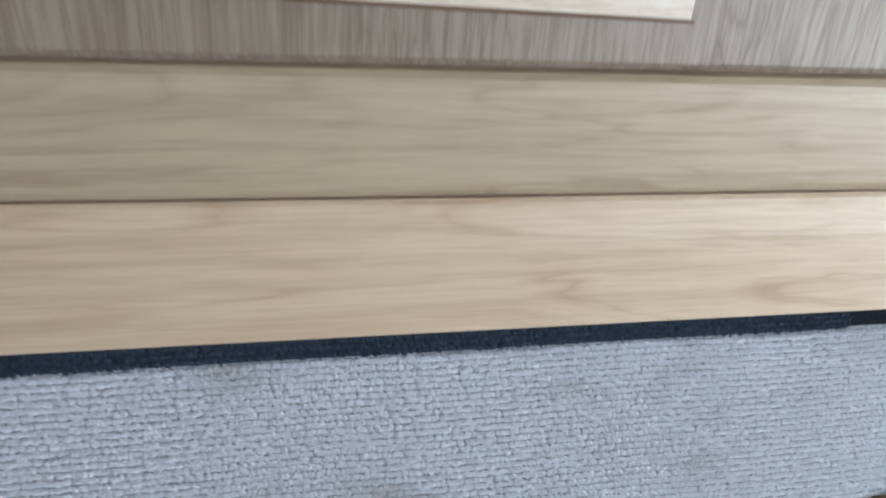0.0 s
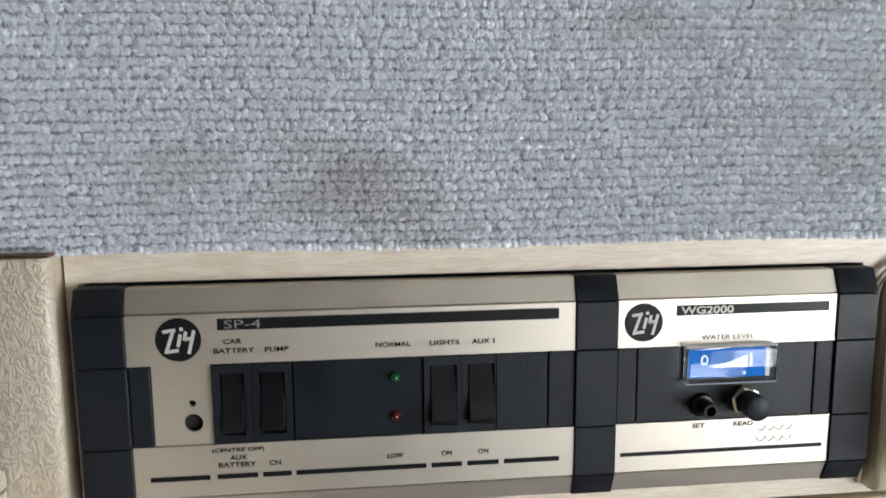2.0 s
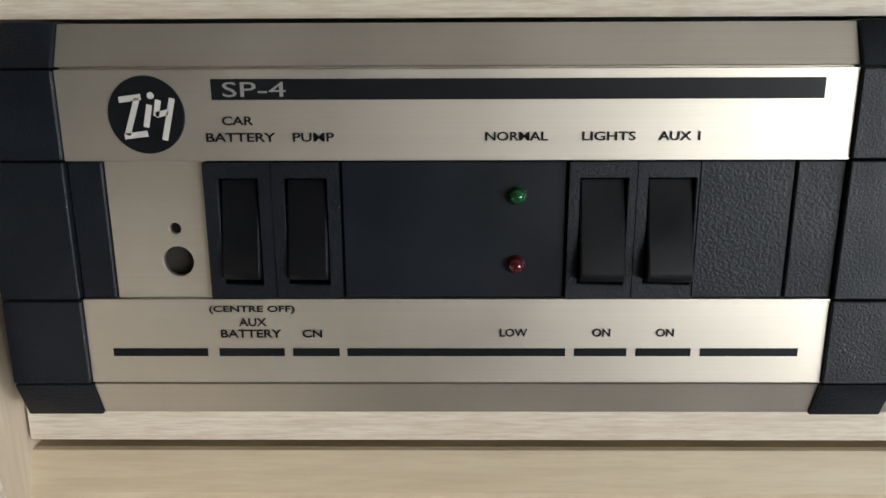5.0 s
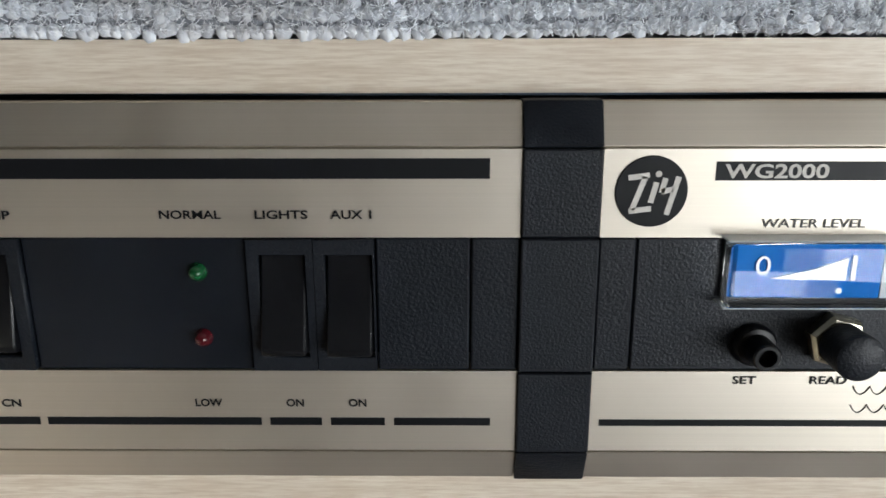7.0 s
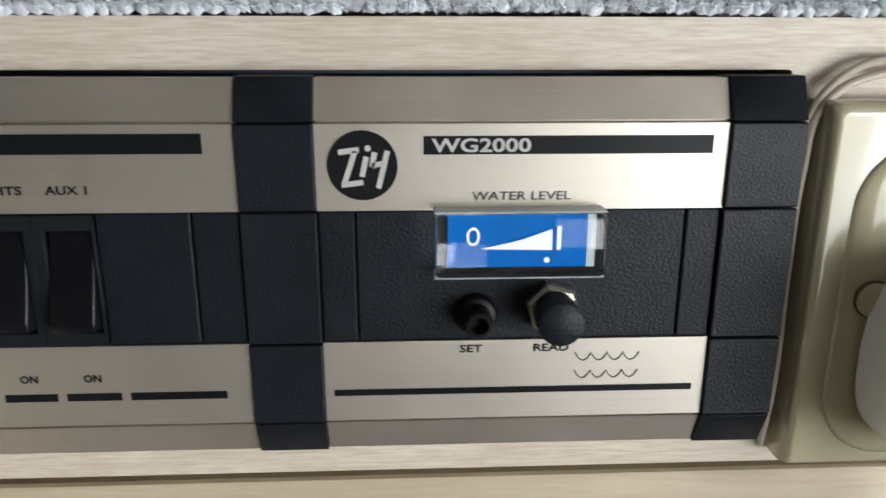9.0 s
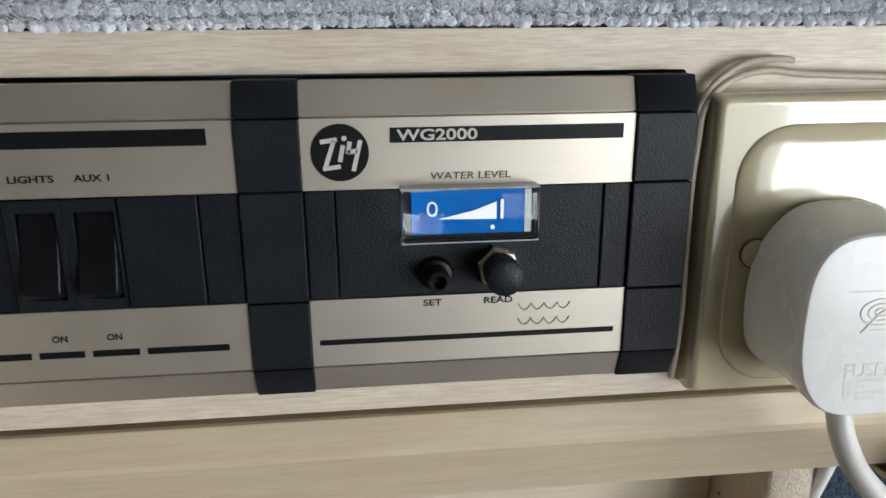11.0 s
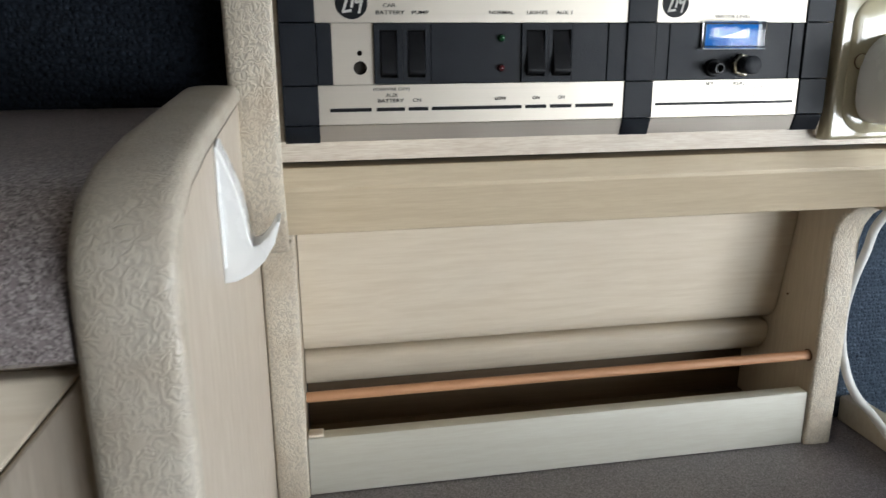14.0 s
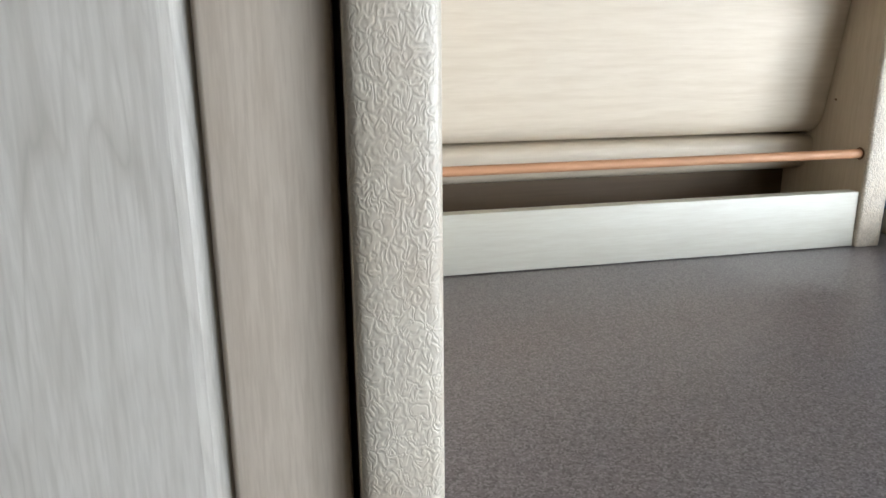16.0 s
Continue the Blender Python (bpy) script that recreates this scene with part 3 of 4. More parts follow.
def band_piece(parent, x0, x1, y=0.0002, name="blank_plate", mat=None):
    return part(name, box(x0 + 0.00015, x1 - 0.00015, y, BF, ZCN + 0.0002, ZB - 0.0002, 0.0003, 1), mat or BLACK, parent)


def badge(parent, cx, cz, r):
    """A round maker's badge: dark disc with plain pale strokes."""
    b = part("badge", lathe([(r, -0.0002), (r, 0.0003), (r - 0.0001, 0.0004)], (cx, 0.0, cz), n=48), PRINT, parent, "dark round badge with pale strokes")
    w = 0.155 * r
    for pts in ([(-0.60, 0.40), (-0.16, 0.46)], [(-0.22, 0.36), (-0.50, -0.44)], [(-0.54, -0.54), (-0.06, -0.48)], [(0.10, 0.20), (0.00, -0.24)], [(0.34, 0.32), (0.28, 0.04)], [(0.33, 0.02), (0.52, 0.06)], [(0.70, 0.36), (0.46, -0.58)]):
        bm = bmesh.new()
        for (a, c), (d, e) in zip(pts, pts[1:]):
            dx, dz = d - a, e - c
            ln = math.hypot(dx, dz)
            ux, uz = dx / ln, dz / ln
            quad = [(cx + r * (a - ux * 0.07) - uz * w * s, cz + r * (c - uz * 0.07) + ux * w * s) for s in (-0.5, 0.5)] + [(cx + r * (d + ux * 0.07) - uz * w * s, cz + r * (e + uz * 0.07) + ux * w * s) for s in (0.5, -0.5)]
            bm.faces.new([bm.verts.new((p, -0.00052, q)) for p, q in quad])
        part("stroke", bm, PRINT_PALE, b, "", 0)
    part("stroke", lathe([(r * 0.09, 0.0004), (r * 0.09, 0.00052)], (cx + r * 0.16, 0, cz + r * 0.50), n=16), PRINT_PALE, b)


def rocker_switch(parent, x0, x1, r0, r1, out):
    """Bezel with an opening, and a rocker in it that stands out by 'out' at the foot."""
    z0, z1 = 1.2064, 1.2284
    bez = part("switch_bezel", sheet(rect(x0 + 0.0001, x1 - 0.0001, ZCN + 0.0004, ZB - 0.0004), [rect(r0 - 0.0004, r1 + 0.0004, z0 - 0.0004, z1 + 0.0004)], -0.0008, 0.0030), BLACK, parent, "", 0)
    part("rocker", prism([(0.0030, z1), (0.0012, z1), (0.0002, z1 - 0.004), (-0.0003 - out * 0.35, (z0 + z1) / 2), (-0.0006 - out, z0 + 0.003), (-0.0002 - out, z0 + 0.0012), (0.0030, z0)], "x", r0, r1, 0.0003, 1), BLACK_SMOOTH, bez, "glossy black rocker")
    part("well", box(r0 - 0.0003, r1 + 0.0003, 0.0031, BF, z0 - 0.0003, z1 + 0.0003), SHADOW_GAP, bez, "", 0)


def housing(parent, x0, x1):
    """The black box behind a panel, let into the board."""
    part("housing", box(x0, x1, BF, BF + 0.013, ZE, ZT), BLACK_PLATE, parent)


power = thing("power_panel", (-0.088, BF, ZE), "control panel with brushed aluminium strips and black rocker switches", "control panel")
housing(power, -0.1844, 0.0068)
post(power, -0.1848, -0.1679)
post(power, -0.0086, 0.0071)
face_plates(power, -0.1677, -0.0088)
band_piece(power, -0.1677, -0.1603)
part("socket_plate", sheet(rect(-0.1601, -0.1399, ZCN + 0.0002, ZB - 0.0002), [ring(-0.1468, 1.2180, 0.0013), ring(-0.1467, 1.2109, 0.0033)], 0.0008, 0.0016), ALU, power, "plain aluminium plate with two holes", 0)
part("hole_backing", box(-0.1600, -0.1400, 0.0040, BF, ZCN + 0.001, ZB - 0.001), SHADOW_GAP, power, "", 0)
rocker_switch(power, -0.1397, -0.1258, -0.1365, -0.1288, 0.0018)
rocker_switch(power, -0.1258, -0.1118, -0.1229, -0.1147, 0.0018)
rocker_switch(power, -0.0650, -0.0512, -0.0624, -0.0532, 0.0034)
rocker_switch(power, -0.0512, -0.0386, -0.0486, -0.0394, 0.0037)
band_piece(power, -0.1117, -0.0651, 0.0004, "lamp_plate", BLACK_PLATE)
band_piece(power, -0.0385, -0.0190)
band_piece(power, -0.0188, -0.0088)
for z, mat, words in ((1.2249, LED_GREEN, "unlit green lamp lens"), (1.2103, LED_RED, "unlit red lamp lens")):
    part("indicator_lamp", lathe([(0.0020, -0.0002), (0.0020, 0.0003), (0.0018, 0.0006), (0.0017, 0.0012), (0.0013, 0.0020), (0.0007, 0.0024), (0.0001, 0.0025)], (-0.0755, 0.0004, z), n=20), mat, power, words)
badge(power, -0.1500, 1.2415, 0.0077)
bar(-0.1367, -0.0152, 1.2444, 1.2485, 0.0, PRINT, power)
lettering("SP-4", -0.1281, 1.24645, 0.0126, 0.0029, -0.00022, PRINT_FAINT, power)
for words, x, z, w, h in (("CAR", -0.1318, 1.2403, 0.0061, 0.0018), ("BATTERY", -0.1314, 1.2370, 0.0136, 0.0018), ("PUMP", -0.1167, 1.2370, 0.0081, 0.0018),
                          ("NORMAL", -0.0758, 1.2371, 0.0122, 0.0018), ("LIGHTS", -0.0573, 1.2371, 0.0104, 0.0018), ("AUX 1", -0.0432, 1.2371, 0.0081, 0.0018),
                          ("(CENTRE OFF)", -0.1316, 1.2004, 0.0178, 0.0018), ("AUX", -0.1316, 1.1976, 0.0058, 0.0018), ("BATTERY", -0.1321, 1.1950, 0.0127, 0.0018), ("CN", -0.1189, 1.1950, 0.0041, 0.0018),
                          ("LOW", -0.0756, 1.1952, 0.0057, 0.0018), ("ON", -0.0568, 1.1952, 0.0037, 0.0018), ("ON", -0.0432, 1.1952, 0.0037, 0.0018)):
    lettering(words, x, z, w * 1.03, h, -0.0001, PRINT, power, weight=0.016)
for a, b in ((-0.1624, -0.1418), (-0.1393, -0.1251), (-0.1233, -0.1132), (-0.1115, -0.0644), (-0.0625, -0.0512), (-0.0492, -0.0374), (-0.0354, -0.0144)):
    bar(a, b, 1.1898, 1.1916, 0.0, PRINT, power)

gauge = thing("water_gauge", (0.058, BF, ZE), "water level gauge with a blue dial and two push buttons", "gauge")
housing(gauge, 0.0074, 0.1088)
post(gauge, 0.0932, 0.1092)
face_plates(gauge, 0.0073, 0.0930)
band_piece(gauge, 0.0073, 0.0150)
band_piece(gauge, 0.0151, 0.0855, 0.0004, "gauge_plate")
band_piece(gauge, 0.0856, 0.0930)
badge(gauge, 0.0170, 1.2418, 0.0072)
bar(0.0295, 0.0898, 1.2440, 1.2478, 0.0, PRINT, gauge)
lettering("WG2000", 0.0414, 1.2459, 0.0205, 0.0029, -0.00022, PRINT_PALE, gauge, weight=0.022)
lettering("WATER LEVEL", 0.0500, 1.2353, 0.0208, 0.0018, -0.0001, PRINT_GREY, gauge, 0.05, weight=0.004)
lettering("SET", 0.0398, 1.2008, 0.0050, 0.0018, -0.0001, PRINT, gauge, weight=0.012)
lettering("READ", 0.0577, 1.2008, 0.0078, 0.0018, -0.0001, PRINT, gauge, weight=0.012)
bar(0.0093, 0.0904, 1.1898, 1.1913, 0.0, PRINT, gauge)
for z in (1.1985, 1.1942):
    pts = []
    for k in range(4):
        for i in range(9):
            q = i / 8
            pts.append((0.0632 + (k + q) * 0.0036, -0.0001, z + 0.0009 - 0.0019 * math.sin(math.pi * q) ** 0.8))
    cu = bpy.data.curves.new("wave", "CURVE")
    cu.dimensions, cu.bevel_depth, cu.bevel_resolution = "3D", 0.00012, 1
    sp = cu.splines.new("POLY")
    sp.points.add(len(pts) - 1)
    for p, q in zip(sp.points, pts):
        p.co = (*q, 1)
    part("wave_mark", from_curve(cu), PRINT, gauge)

dial = part("display", box(0.0325, 0.0662, -0.0010, 0.004, 1.2197, 1.2320), BLACK_SMOOTH, gauge, "lit-blue level display under a clear cover")
part("dial_face", box(0.0345, 0.0633, -0.0016, -0.0008, 1.2207, 1.2309, 0.0002, 1), BLUE, dial)
# Pale strip: the cover's white reflection put into a colour.
part("dial_reflection", box(0.0635, 0.0652, -0.0015, -0.0008, 1.2207, 1.2309), COVER_GLINT, dial)
part("zero_mark", sheet([(0.0398 + 0.0014 * math.cos(q / 4), 1.2272 + 0.0019 * math.sin(q / 4)) for q in range(25)], [[(0.0398 + 0.0009 * math.cos(q / 4), 1.2272 + 0.0014 * math.sin(q / 4)) for q in range(25)]], -0.0019, 0.0002), WHITE, dial, "", 0)
part("level_wedge", prism([(0.0415, 1.2246), (0.0562, 1.2243), (0.0562, 1.2287), (0.0500, 1.2265)], "y", -0.0019, -0.0016), WHITE, dial, "", 0)
part("full_mark", box(0.0572, 0.0580, -0.0019, -0.0016, 1.2243, 1.2292), WHITE, dial, "", 0)
part("dot", lathe([(0.0006, 0.0016), (0.0006, 0.0019)], (0.0552, 0, 1.2222), n=14), WHITE, dial)
cover = part("cover", box(0.0317, 0.0670, -0.0062, -0.0022, 1.2190, 1.2326, 0.0011, 3), CLEAR, dial, "clear acrylic cover")
cover.visible_shadow = False
# Pale edges: the bright rim of the cover put into an opaque colour.
for a, b, c, d in ((0.0315, 0.0672, 1.2186, 1.2191), (0.0315, 0.0672, 1.2326, 1.2330)):
    part("cover_edge", box(a, b, -0.0052, 0.001, c, d, 0.0002, 1), COVER_GLINT, dial)
setb = part("set_button", lathe([(0.0046, -0.0004), (0.0046, 0.0012), (0.0040, 0.0022), (0.0030, 0.0024), (0.0029, 0.0076), (0.0026, 0.0080), (0.0019, 0.0080), (0.0019, 0.0048), (0.0001, 0.0047)], (0.0409, 0.0004, 1.2090), n=32), BLACK_SMOOTH, gauge, "hollow black push button")
nut = part("nut", lathe([(0.0061, -0.0004), (0.0061, 0.0024), (0.0054, 0.0034), (0.0044, 0.0035)], (0.0575, 0.0004, 1.2104), n=6), BRASS, gauge, "shiny hexagonal nut", 20)
part("read_button", lathe([(0.0040, 0.0030), (0.0047, 0.0040), (0.0049, 0.0104), (0.0047, 0.0112), (0.0040, 0.0117), (0.0001, 0.0119)], (0.0575, 0.0004, 1.2104), n=36), BLACK, nut, "black push cap")

# ---- socket with plug ----
sock = thing("wall_socket", (0.160, BF, 1.168), "aged cream single switched wall socket with a rounded raised face", "socket")
PX0, PX1, PZ0, PZ1 = 0.1150, 0.2045, 1.1680, 1.2545


def pillow(x0, x1, z0, z1, y0, y1, r, top_r, inset, n=6, wall=0.55):
    """A plate with rounded corners that rises from y0 to y1 with a rolled edge."""
    bm = bmesh.new()
    rings_ = []
    steps = [(0.0, y0, r)] + [(inset * (1 - math.cos(q)), y0 + (y1 - y0) * (wall + (1 - wall) * math.sin(q)), r + (top_r - r) * math.sin(q)) for q in (math.pi / 2 * i / n for i in range(n + 1))]
    for ins, y, rr in steps:
        rings_.append([bm.verts.new((a, y, c)) for a, c in rect(x0 + ins, x1 - ins, z0 + ins, z1 - ins, max(rr, 0.0003), 8)])
    for a, b in zip(rings_, rings_[1:]):
        m = len(a)
        for i in range(m):
            bm.faces.new((a[i], a[(i + 1) % m], b[(i + 1) % m], b[i]))
    bm.faces.new(rings_[-1])
    bm.faces.new(rings_[0][::-1])
    bmesh.ops.recalc_face_normals(bm, faces=bm.faces[:])
    return bm


part("plate", pillow(PX0, PX1, PZ0, PZ1, BF, 0.0005, 0.0012, 0.0022, 0.0022), CREAM, sock, "", 50)
part("raised_face", pillow(PX0 + 0.0070, PX1 - 0.0052, PZ0 + 0.0040, PZ1 - 0.0080, 0.0006, -0.0017, 0.016, 0.010, 0.0130, 10, 0.04), CREAM, sock, "", 50)
part("switch_surround", lathe([(0.0116, 0.0), (0.0114, 0.0006), (0.0100, 0.0008), (0.0096, 0.0004), (0.0001, 0.0004)], (0.1845, -0.0012, 1.2326), n=40), CREAM, sock, "", 50)
part("switch_gap", pillow(0.1750, 0.1938, 1.2232, 1.2424, -0.0014, -0.0023, 0.0082, 0.0078, 0.0003), BROWN_EDGE, sock, "dark gap round the rocker", 50)
sw = part("switch", pillow(0.1758, 0.1930, 1.2240, 1.2416, -0.0014, -0.0052, 0.0076, 0.0070, 0.0012), CREAM_DARK, sock, "oval rocker", 50)
part("switch_mark", box(0.1822, 0.1868, -0.0055, -0.0046, 1.2372, 1.2384, 0.0003, 1), RED, sw, "red mark")
for x in (0.1288, 0.1905):
    rim = part("screw_cover_rim", lathe([(0.0044, -0.0004), (0.0044, 0.0003), (0.0001, 0.0003)], (x, -0.0016, 1.2115), n=24), BROWN_EDGE, sock, "dark ring round the screw cover")
    part("screw_cover", lathe([(0.0040, 0.0), (0.0040, 0.0006), (0.0034, 0.0012), (0.0018, 0.0017), (0.0001, 0.0018)], (x, -0.0016, 1.2115), n=24), CREAM, rim)

plug = thing("mains_plug", (0.150, -0.003, 1.20), "white moulded three-pin mains plug pushed into the socket", "plug")


def plug_outline(half, tall, top):
    """Rounded square, narrowed towards its top by 'top' and slightly at its foot."""
    pts = []
    for i in range(64):
        q = 2 * math.pi * i / 64
        c, n = math.cos(q), math.sin(q)
        x = math.copysign(abs(c) ** 0.58, c) * half * (1 - 0.17 * max(0, -n) * (1 - top) - top * 0.26 * max(0, n))
        pts.append((x, math.copysign(abs(n) ** 0.58, n) * tall))
    return pts


def plug_body():
    bm = bmesh.new()
    rows = []
    for half, tall, y, cx, cz, top in ((0.0232, 0.0245, -0.0028, 0.1500, 1.2018, 1.0), (0.0232, 0.0245, -0.0062, 0.1500, 1.2018, 1.0), (0.0222, 0.0243, -0.0085, 0.1498, 1.2014, 0.85), (0.0206, 0.0242, -0.0130, 0.1494, 1.2008, 0.5), (0.0204, 0.0243, -0.0190, 0.1490, 1.2000, 0.2), (0.0208, 0.0246, -0.0262, 0.1487, 1.1996, 0.0), (0.0206, 0.0244, -0.0277, 0.1487, 1.1996, 0.0), (0.0201, 0.0239, -0.0284, 0.1487, 1.1996, 0.0), (0.0193, 0.0231, -0.0286, 0.1487, 1.1996, 0.0)):
        rows.append([bm.verts.new((cx + x, y, cz + z)) for x, z in plug_outline(half, tall, top)])
    for a, b in zip(rows, rows[1:]):
        for i in range(64):
            bm.faces.new((a[i], a[(i + 1) % 64], b[(i + 1) % 64], b[i]))
    bm.faces.new(rows[-1])
    bm.faces.new(rows[0][::-1])
    bmesh.ops.recalc_face_normals(bm, faces=bm.faces[:])
    return bm


body = part("body", plug_body(), WHITE, plug, "", 28)
# Moulded marks in a darker white, putting the relief's shade into colour.
em = WHITE_RELIEF
FY = -0.0286
bar(0.1384, 0.1584, 1.2093, 1.2097, FY, em, plug, "moulded_mark")
bar(0.1458, 0.1548, 1.1990, 1.1994, FY, em, plug, "moulded_mark")
for r in (0.0055, 0.0035, 0.0016):
    part("moulded_mark", tube([(0.1480 + r * math.cos(q * 0.7), FY, 1.2040 + 0.62 * r * math.sin(q * 0.7)) for q in range(10)], 0.00022, 1), em, plug)
part("moulded_mark", tube([(0.1432, FY, 1.1985), (0.1480, FY, 1.2040), (0.1530, FY, 1.2084)], 0.00025, 1), em, plug)
lettering("FUSED", 0.1478, 1.1884, 0.0140, 0.0038, FY, em, plug, 0.0, "moulded_word", weight=0.0)
for z, x0, x1 in ((1.1853, 0.1446, 0.1556), (1.1836, 0.1446, 0.1470), (1.1819, 0.1448, 0.1544), (1.1802, 0.1448, 0.1500)):
    bar(x0, x1, z - 0.0004, z + 0.0004, FY, em, plug, "moulded_mark")
part("moulded_mark", prism([(0.1411, 1.1856), (0.1434, 1.1856), (0.1434, 1.1822), (0.1422, 1.1797), (0.1411, 1.1822)], "y", FY - 0.0001, FY + 0.0002), em, plug)
part("cable", tube([(0.1500, -0.0155, 1.1800), (0.1498, -0.0165, 1.1720), (0.1512, -0.0200, 1.1610), (0.1575, -0.0240, 1.1500), (0.1690, -0.0265, 1.1415), (0.1900, -0.0280, 1.1335), (0.2200, -0.0250, 1.1270), (0.2480, 0.0000, 1.1220), (0.2590, 0.0450, 1.1180), (0.2520, 0.0850, 1.1100), (0.2450, 0.1000, 1.0920), (0.2418, 0.1050, 1.0680), (0.2415, 0.1150, 1.0350), (0.2415, 0.1180, 1.0000), (0.2418, 0.1100, 0.9720), (0.2480, 0.1020, 0.9500), (0.2590, 0.0920, 0.9340), (0.2640, 0.0720, 0.9190), (0.2620, 0.0400, 0.9080), (0.2580, -0.0200, 0.9063), (0.2550, -0.1200, 0.9063)], 0.0034), CABLE, plug, "white round flex")
wire = thing("thin_wire", (0.112, 0.006, 1.17), "thin beige wire run round the socket plate", "wire")
part("strand", tube([(0.1120, 0.0070, 1.1710), (0.1122, 0.0050, 1.1900), (0.1124, 0.0060, 1.2150), (0.1126, 0.0055, 1.2400), (0.1150, 0.0055, 1.2530), (0.1260, 0.0060, 1.2595), (0.1420, 0.0060, 1.2590), (0.1700, 0.0062, 1.2580), (0.1980, 0.0060, 1.2585), (0.2070, 0.0060, 1.2540)], 0.0010, 3), WIRE, wire)
part("strand", tube([(0.1108, 0.0075, 1.1740), (0.1106, 0.0060, 1.2000), (0.1112, 0.0060, 1.2300), (0.1122, 0.0060, 1.2500), (0.1210, 0.0064, 1.2605), (0.1330, 0.0066, 1.2630), (0.1380, 0.0070, 1.2625)], 0.0009, 3), WIRE, wire)

# ---- rack below ----
rack = thing("shelf_rack", (0.016, 0.15, 0.90), "limed wood rack with sloping back, dowel rail and low front lip", "rack")


WT = 0.9027


def rack_side(x0, x1):
    front = [(0.1085, WT + 0.0004), (0.1080, 0.9600), (0.1080, 1.0500), (0.1075, 1.0760), (0.1045, 1.0880), (0.0975, 1.0985), (0.0860, 1.1070), (0.0720, 1.1125)]
    core = [(a + 0.0032, b) for a, b in front] + [(0.0752, 1.1203), (0.215, 1.1203), (0.215, WT + 0.0004)]
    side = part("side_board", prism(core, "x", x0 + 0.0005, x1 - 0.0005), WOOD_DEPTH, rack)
    edging(front, x0, x1, 0.0028, TRIM, side, "worn cream embossed edging")


rack_side(-0.2095, -0.1865)
rack_side(0.2140, 0.2378)
part("back_panel", prism([(0.1458, 1.1202), (0.1643, 1.0105), (0.1660, 1.0038), (0.1690, 0.9980), (0.1735, 0.9936), (0.1795, 0.9910), (0.1900, 0.9902), (0.2060, 0.9905), (0.1660, 1.1202)], "x", -0.1862, 0.2136), WOOD, rack, "sloping back panel")
part("lower_back", prism([(0.2075, 0.9885), (0.1830, 0.9880), (0.1768, 0.9864), (0.1736, 0.9838), (0.1726, 0.9805), (0.1736, 0.9735), (0.1762, 0.9675), (0.1805, 0.9622), (0.1865, 0.9582), (0.1940, 0.9560), (0.2075, 0.9555)], "x", -0.1862, 0.2136), WOOD, rack)
part("rear_board", box(-0.1862, 0.2136, 0.2080, 0.2140, WT + 0.001, 1.0000), RACK_SHADE, rack, "brown board behind, its shadow put into the colour")
part("front_lip", box(-0.1862, 0.2136, 0.1120, 0.1240, WT + 0.0006, 0.9490, 0.0008), LIP_WOOD, rack, "pale low front lip")
part("bottom", box(-0.1862, 0.2136, 0.1243, 0.2078, WT + 0.0006, 0.9090), RACK_SHADE, rack)
part("dowel", lathe([(0.0037, 0.0), (0.0037, 0.3990)], (-0.1855, 0.1180, 0.9792), (1, 0, 0), 20), ROD, rack, "reddish-brown wooden dowel")
for y, z in ((0.152, 1.0200), (0.166, 1.0440)):
    part("nail", lathe([(0.0010, 0.0), (0.0008, 0.0008)], (0.2139, y, z), (-1, 0, 0), 10), BROWN_EDGE, rack)
part("dowel_hole", lathe([(0.0050, 0.0), (0.0050, 0.0004)], (0.2140, 0.1180, 0.9792), (-1, 0, 0), 20), BROWN_EDGE, rack, "dark rim of the dowel hole")
part("nub", box(-0.1855, -0.1745, 0.1130, 0.1230, 0.9491, 0.9514, 0.0008), WOOD_PALE, rack)

# ---- surfaces ----
top = thing("worktop", (0.1, 0.0, 0.87), "grey-brown speckled laminate worktop", "worktop")
part("slab", box(-0.2053, 1.15, -0.235, 0.30, 0.870, WT, 0.003, 3), TOP_GREY, top)
part("cupboard", box(-0.2030, 1.14, -0.20, 0.30, 0.0, 0.8695), WOOD_UP, top)
lining = thing("wall_lining", (0.5, 0.25, 0.904), "dark blue carpet lining beside the rack", "wall", kind="structure")
part("back", box(0.2445, 1.19, 0.245, 0.262, 0.904, 1.2710), CARPET_WALL, lining)
stitches("loops", 0.2445, 0.4500, 0.905, 1.135, 0.2448, CARPET_WALL, lining, 0.0030, 0.0036, 11)
carpet_pile("nap", 0.2445, 0.4500, 0.905, 1.135, 0.2440, 14000, CARPET_WALL, lining, 0.0036, 0.0034, 12)
part("side", prism([(0.2420, 0.2440), (0.2420, 0.1450), (0.6200, 0.1450), (0.6200, 0.2440)], "z", 0.904, 1.1400), CARPET_WALL, lining)
stitches("loops", 0.2424, 0.4800, 0.905, 1.139, 0.1448, CARPET_WALL, lining, 0.0024, 0.0034, 21)
carpet_pile("nap", 0.2424, 0.4800, 0.905, 1.139, 0.1442, 26000, CARPET_WALL, lining, 0.0034, 0.0028, 22)
tagged(mesh_ob("ledge_trim", box(0.2700, 0.2850, 0.030, 0.1435, WT + 0.0004, 0.9260, 0.002), WOOD), "pale wooden strip along the edge of the worktop", "trim", kind="structure")

# ---- divider with its edging, and the coat hook ----
divider = thing("divider_panel", (-0.216, -0.10, 0.0), "upright wooden divider panel with wide embossed cream edging", "divider")
DX0, DX1 = -0.2290, -0.2043
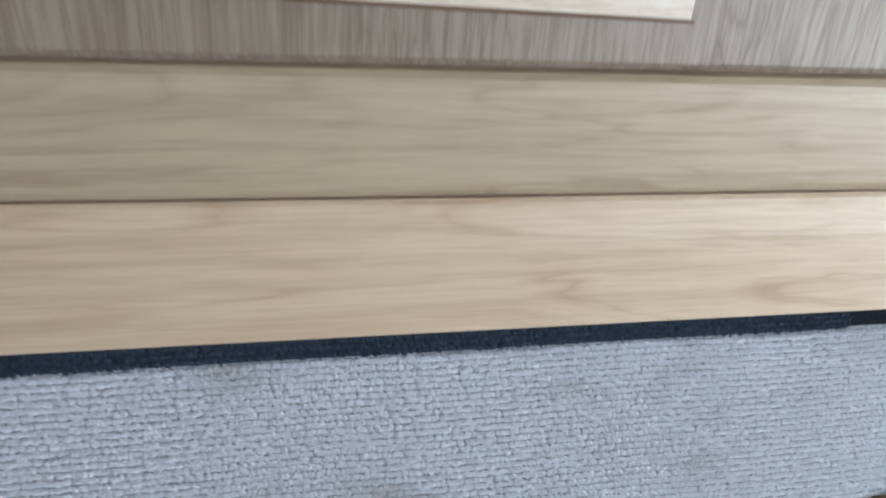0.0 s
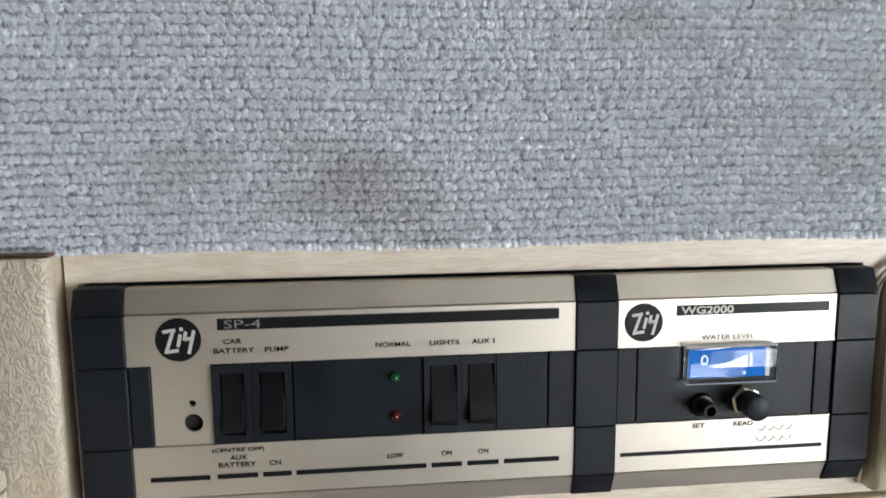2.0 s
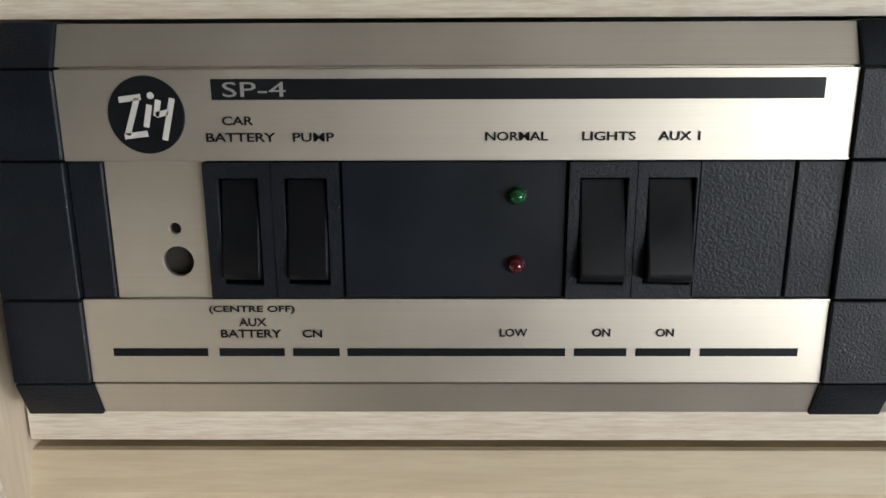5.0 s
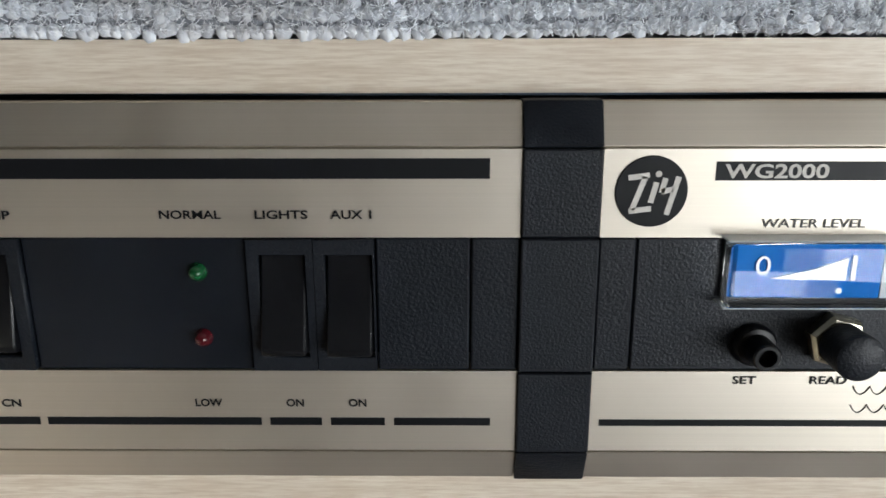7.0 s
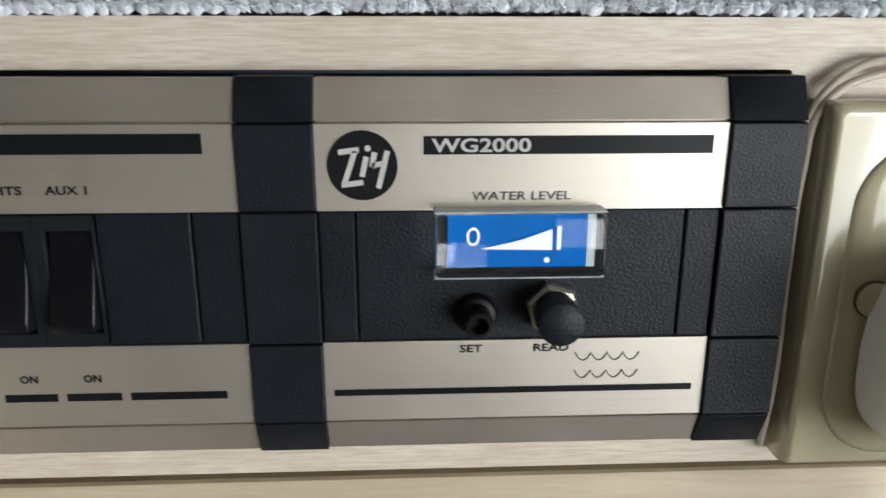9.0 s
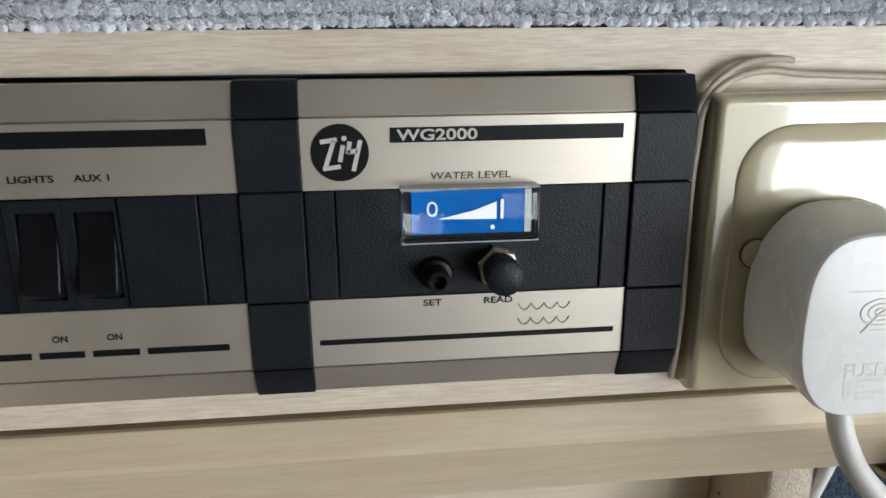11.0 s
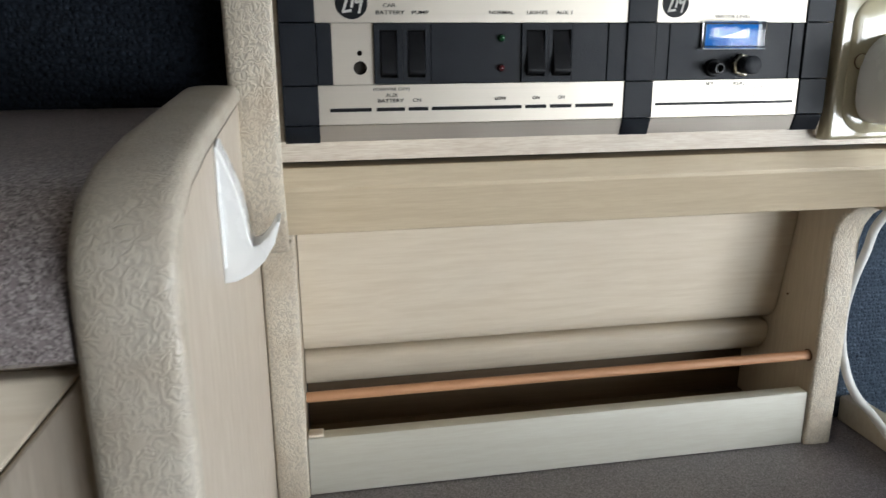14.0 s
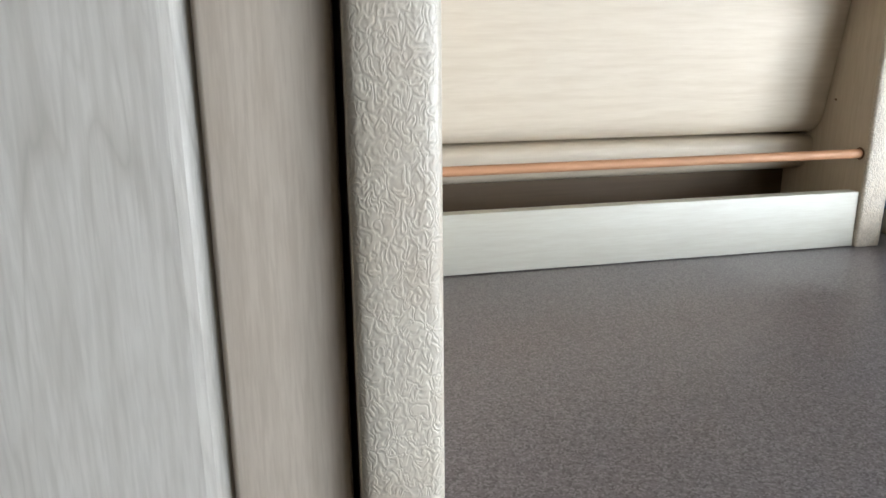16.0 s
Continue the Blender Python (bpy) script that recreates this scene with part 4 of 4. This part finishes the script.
edge = [(-0.2036, 0.02), (-0.2036, 1.1630), (-0.2026, 1.1710), (-0.1985, 1.1790), (-0.1890, 1.1868), (-0.1720, 1.1922), (-0.1370, 1.1962), (-0.0700, 1.2005), (-0.0130, 1.2040)]
core = [(a + 0.0080, b - 0.0084) for a, b in edge] + [(-0.0130, 0.02)]
part("board", prism([(a, max(b, 0.02)) for a, b in core], "x", DX0 + 0.001, DX1 - 0.0012), WOOD_UP, divider)
part("rear_board", box(DX0 + 0.001, -0.2100, -0.0125, 0.2150, 0.02, 1.1960), WOOD_UP, divider)
edging(edge, DX0, DX1, 0.0035, TRIM_BIG, divider, "wide cream plastic edging with raised leather pattern", 0.0066)

hook = thing("coat_hook", (-0.204, -0.105, 1.163), "white plastic coat hook stuck to the divider panel", "hook")
HX = DX1 - 0.0012
back = [(-0.1010, 1.1897), (-0.1065, 1.1899), (-0.1115, 1.1875), (-0.1140, 1.1807), (-0.1148, 1.1647), (-0.1140, 1.1467), (-0.1105, 1.1409), (-0.1035, 1.1392), (-0.0965, 1.1427), (-0.0950, 1.1627), (-0.0965, 1.1847)]
part("back_plate", prism(back, "x", HX, HX + 0.0014, 0.0005, 1), WHITE, hook)
arm = [(0.0, 1.1360), (0.0040, 1.1364), (0.0095, 1.1390), (0.0145, 1.1435), (0.0185, 1.1500), (0.0207, 1.1575), (0.0194, 1.1578), (0.0165, 1.1530), (0.0132, 1.1498), (0.0108, 1.1490), (0.0096, 1.1520), (0.0085, 1.1600), (0.0065, 1.1700), (0.0030, 1.1800), (0.0010, 1.1845), (0.0, 1.1850)]
part("arm", prism([(HX + a, b + 0.0032) for a, b in arm], "y", -0.1128, -0.0968, 0.0012, 3), WHITE, hook)

# ---- kitchen unit beside the divider ----
unit = thing("kitchen_cabinet", (-0.55, 0.0, 0.0), "pale wood kitchen cabinet with a mitred frame door", "cabinet")
part("body", box(-1.10, -0.2300, -0.185, 0.40, 0.02, 1.1475), WOOD_UP, unit)
DF = -0.1900
door2 = part("door", box(-0.7000, -0.2335, -0.1865, -0.1855, 0.32, 1.1440), WOOD_UP, unit, "framed cabinet door")
o0, o1, q0, q1 = -0.6900, -0.2310, 0.33, 1.1430
w_ = 0.0335
i0, i1, j0, j1 = o0 + w_, o1 - w_, q0 + w_, q1 - 0.0378


def frame_bar(outline, mat):
    part("frame_bar", prism(outline, "y", DF - 0.004, -0.1868, 0.0016, 3), mat, door2)


g = 0.0003
frame_bar([(o0 + g, q1), (o1 - g, q1), (i1 - g, j1), (i0 + g, j1)], WOOD)
frame_bar([(o0 + g, q0), (i0 + g, j0), (i1 - g, j0), (o1 - g, q0)], WOOD)
frame_bar([(o1, q1 - g), (o1, q0 + g), (i1, j0 + g), (i1, j1 - g)], WOOD_UP)
frame_bar([(o0, q1 - g), (i0, j1 - g), (i0, j0 + g), (o0, q0 + g)], WOOD_UP)
panel = bmesh.new()
loops_ = [[panel.verts.new((x, y, z)) for x, z in rect(i0 + d, i1 - d, j0 + d, j1 - d)] for d, y in ((0.0004, -0.1905), (0.0025, -0.1916), (0.0050, -0.1924), (0.0080, -0.1928))]
for a, b in zip(loops_, loops_[1:]):
    for i in range(4):
        panel.faces.new((a[i], a[(i + 1) % 4], b[(i + 1) % 4], b[i]))
panel.faces.new(loops_[-1])
bmesh.ops.recalc_face_normals(panel, faces=panel.faces[:])
part("centre_panel", panel, GREY_ASH, door2, "greyish ash panel with upright grain", 0)
counter = thing("kitchen_worktop", (-0.6, 0.1, 1.147), "mauve-grey granite-effect worktop with a rolled front edge", "worktop")
nose = [(0.012, 1.1480), (-0.1985, 1.1480), (-0.2012, 1.1500), (-0.2010, 1.1560), (-0.2002, 1.1640), (-0.1960, 1.1738), (-0.1865, 1.1830), (-0.1690, 1.1888), (-0.1500, 1.1912), (0.012, 1.1930)]
part("slab", prism(nose, "x", -1.10, DX0 - 0.0008), GRANITE, counter)
wall_panel = tagged(mesh_ob("wall_panel", box(-1.10, -0.2100, 0.0125, 0.03, 1.149, 1.2715), CARPET_SHADED), "navy carpet behind the kitchen worktop, shade put into its colour", "wall", kind="structure")
stitches("loops", -0.62, -0.2105, 1.1935, 1.2710, 0.0122, CARPET_SHADED, wall_panel, 0.0024, 0.0034, 31)
carpet_pile("nap", -0.62, -0.2105, 1.1935, 1.2710, 0.0118, 22000, CARPET_SHADED, wall_panel, 0.0034, 0.0028, 32)
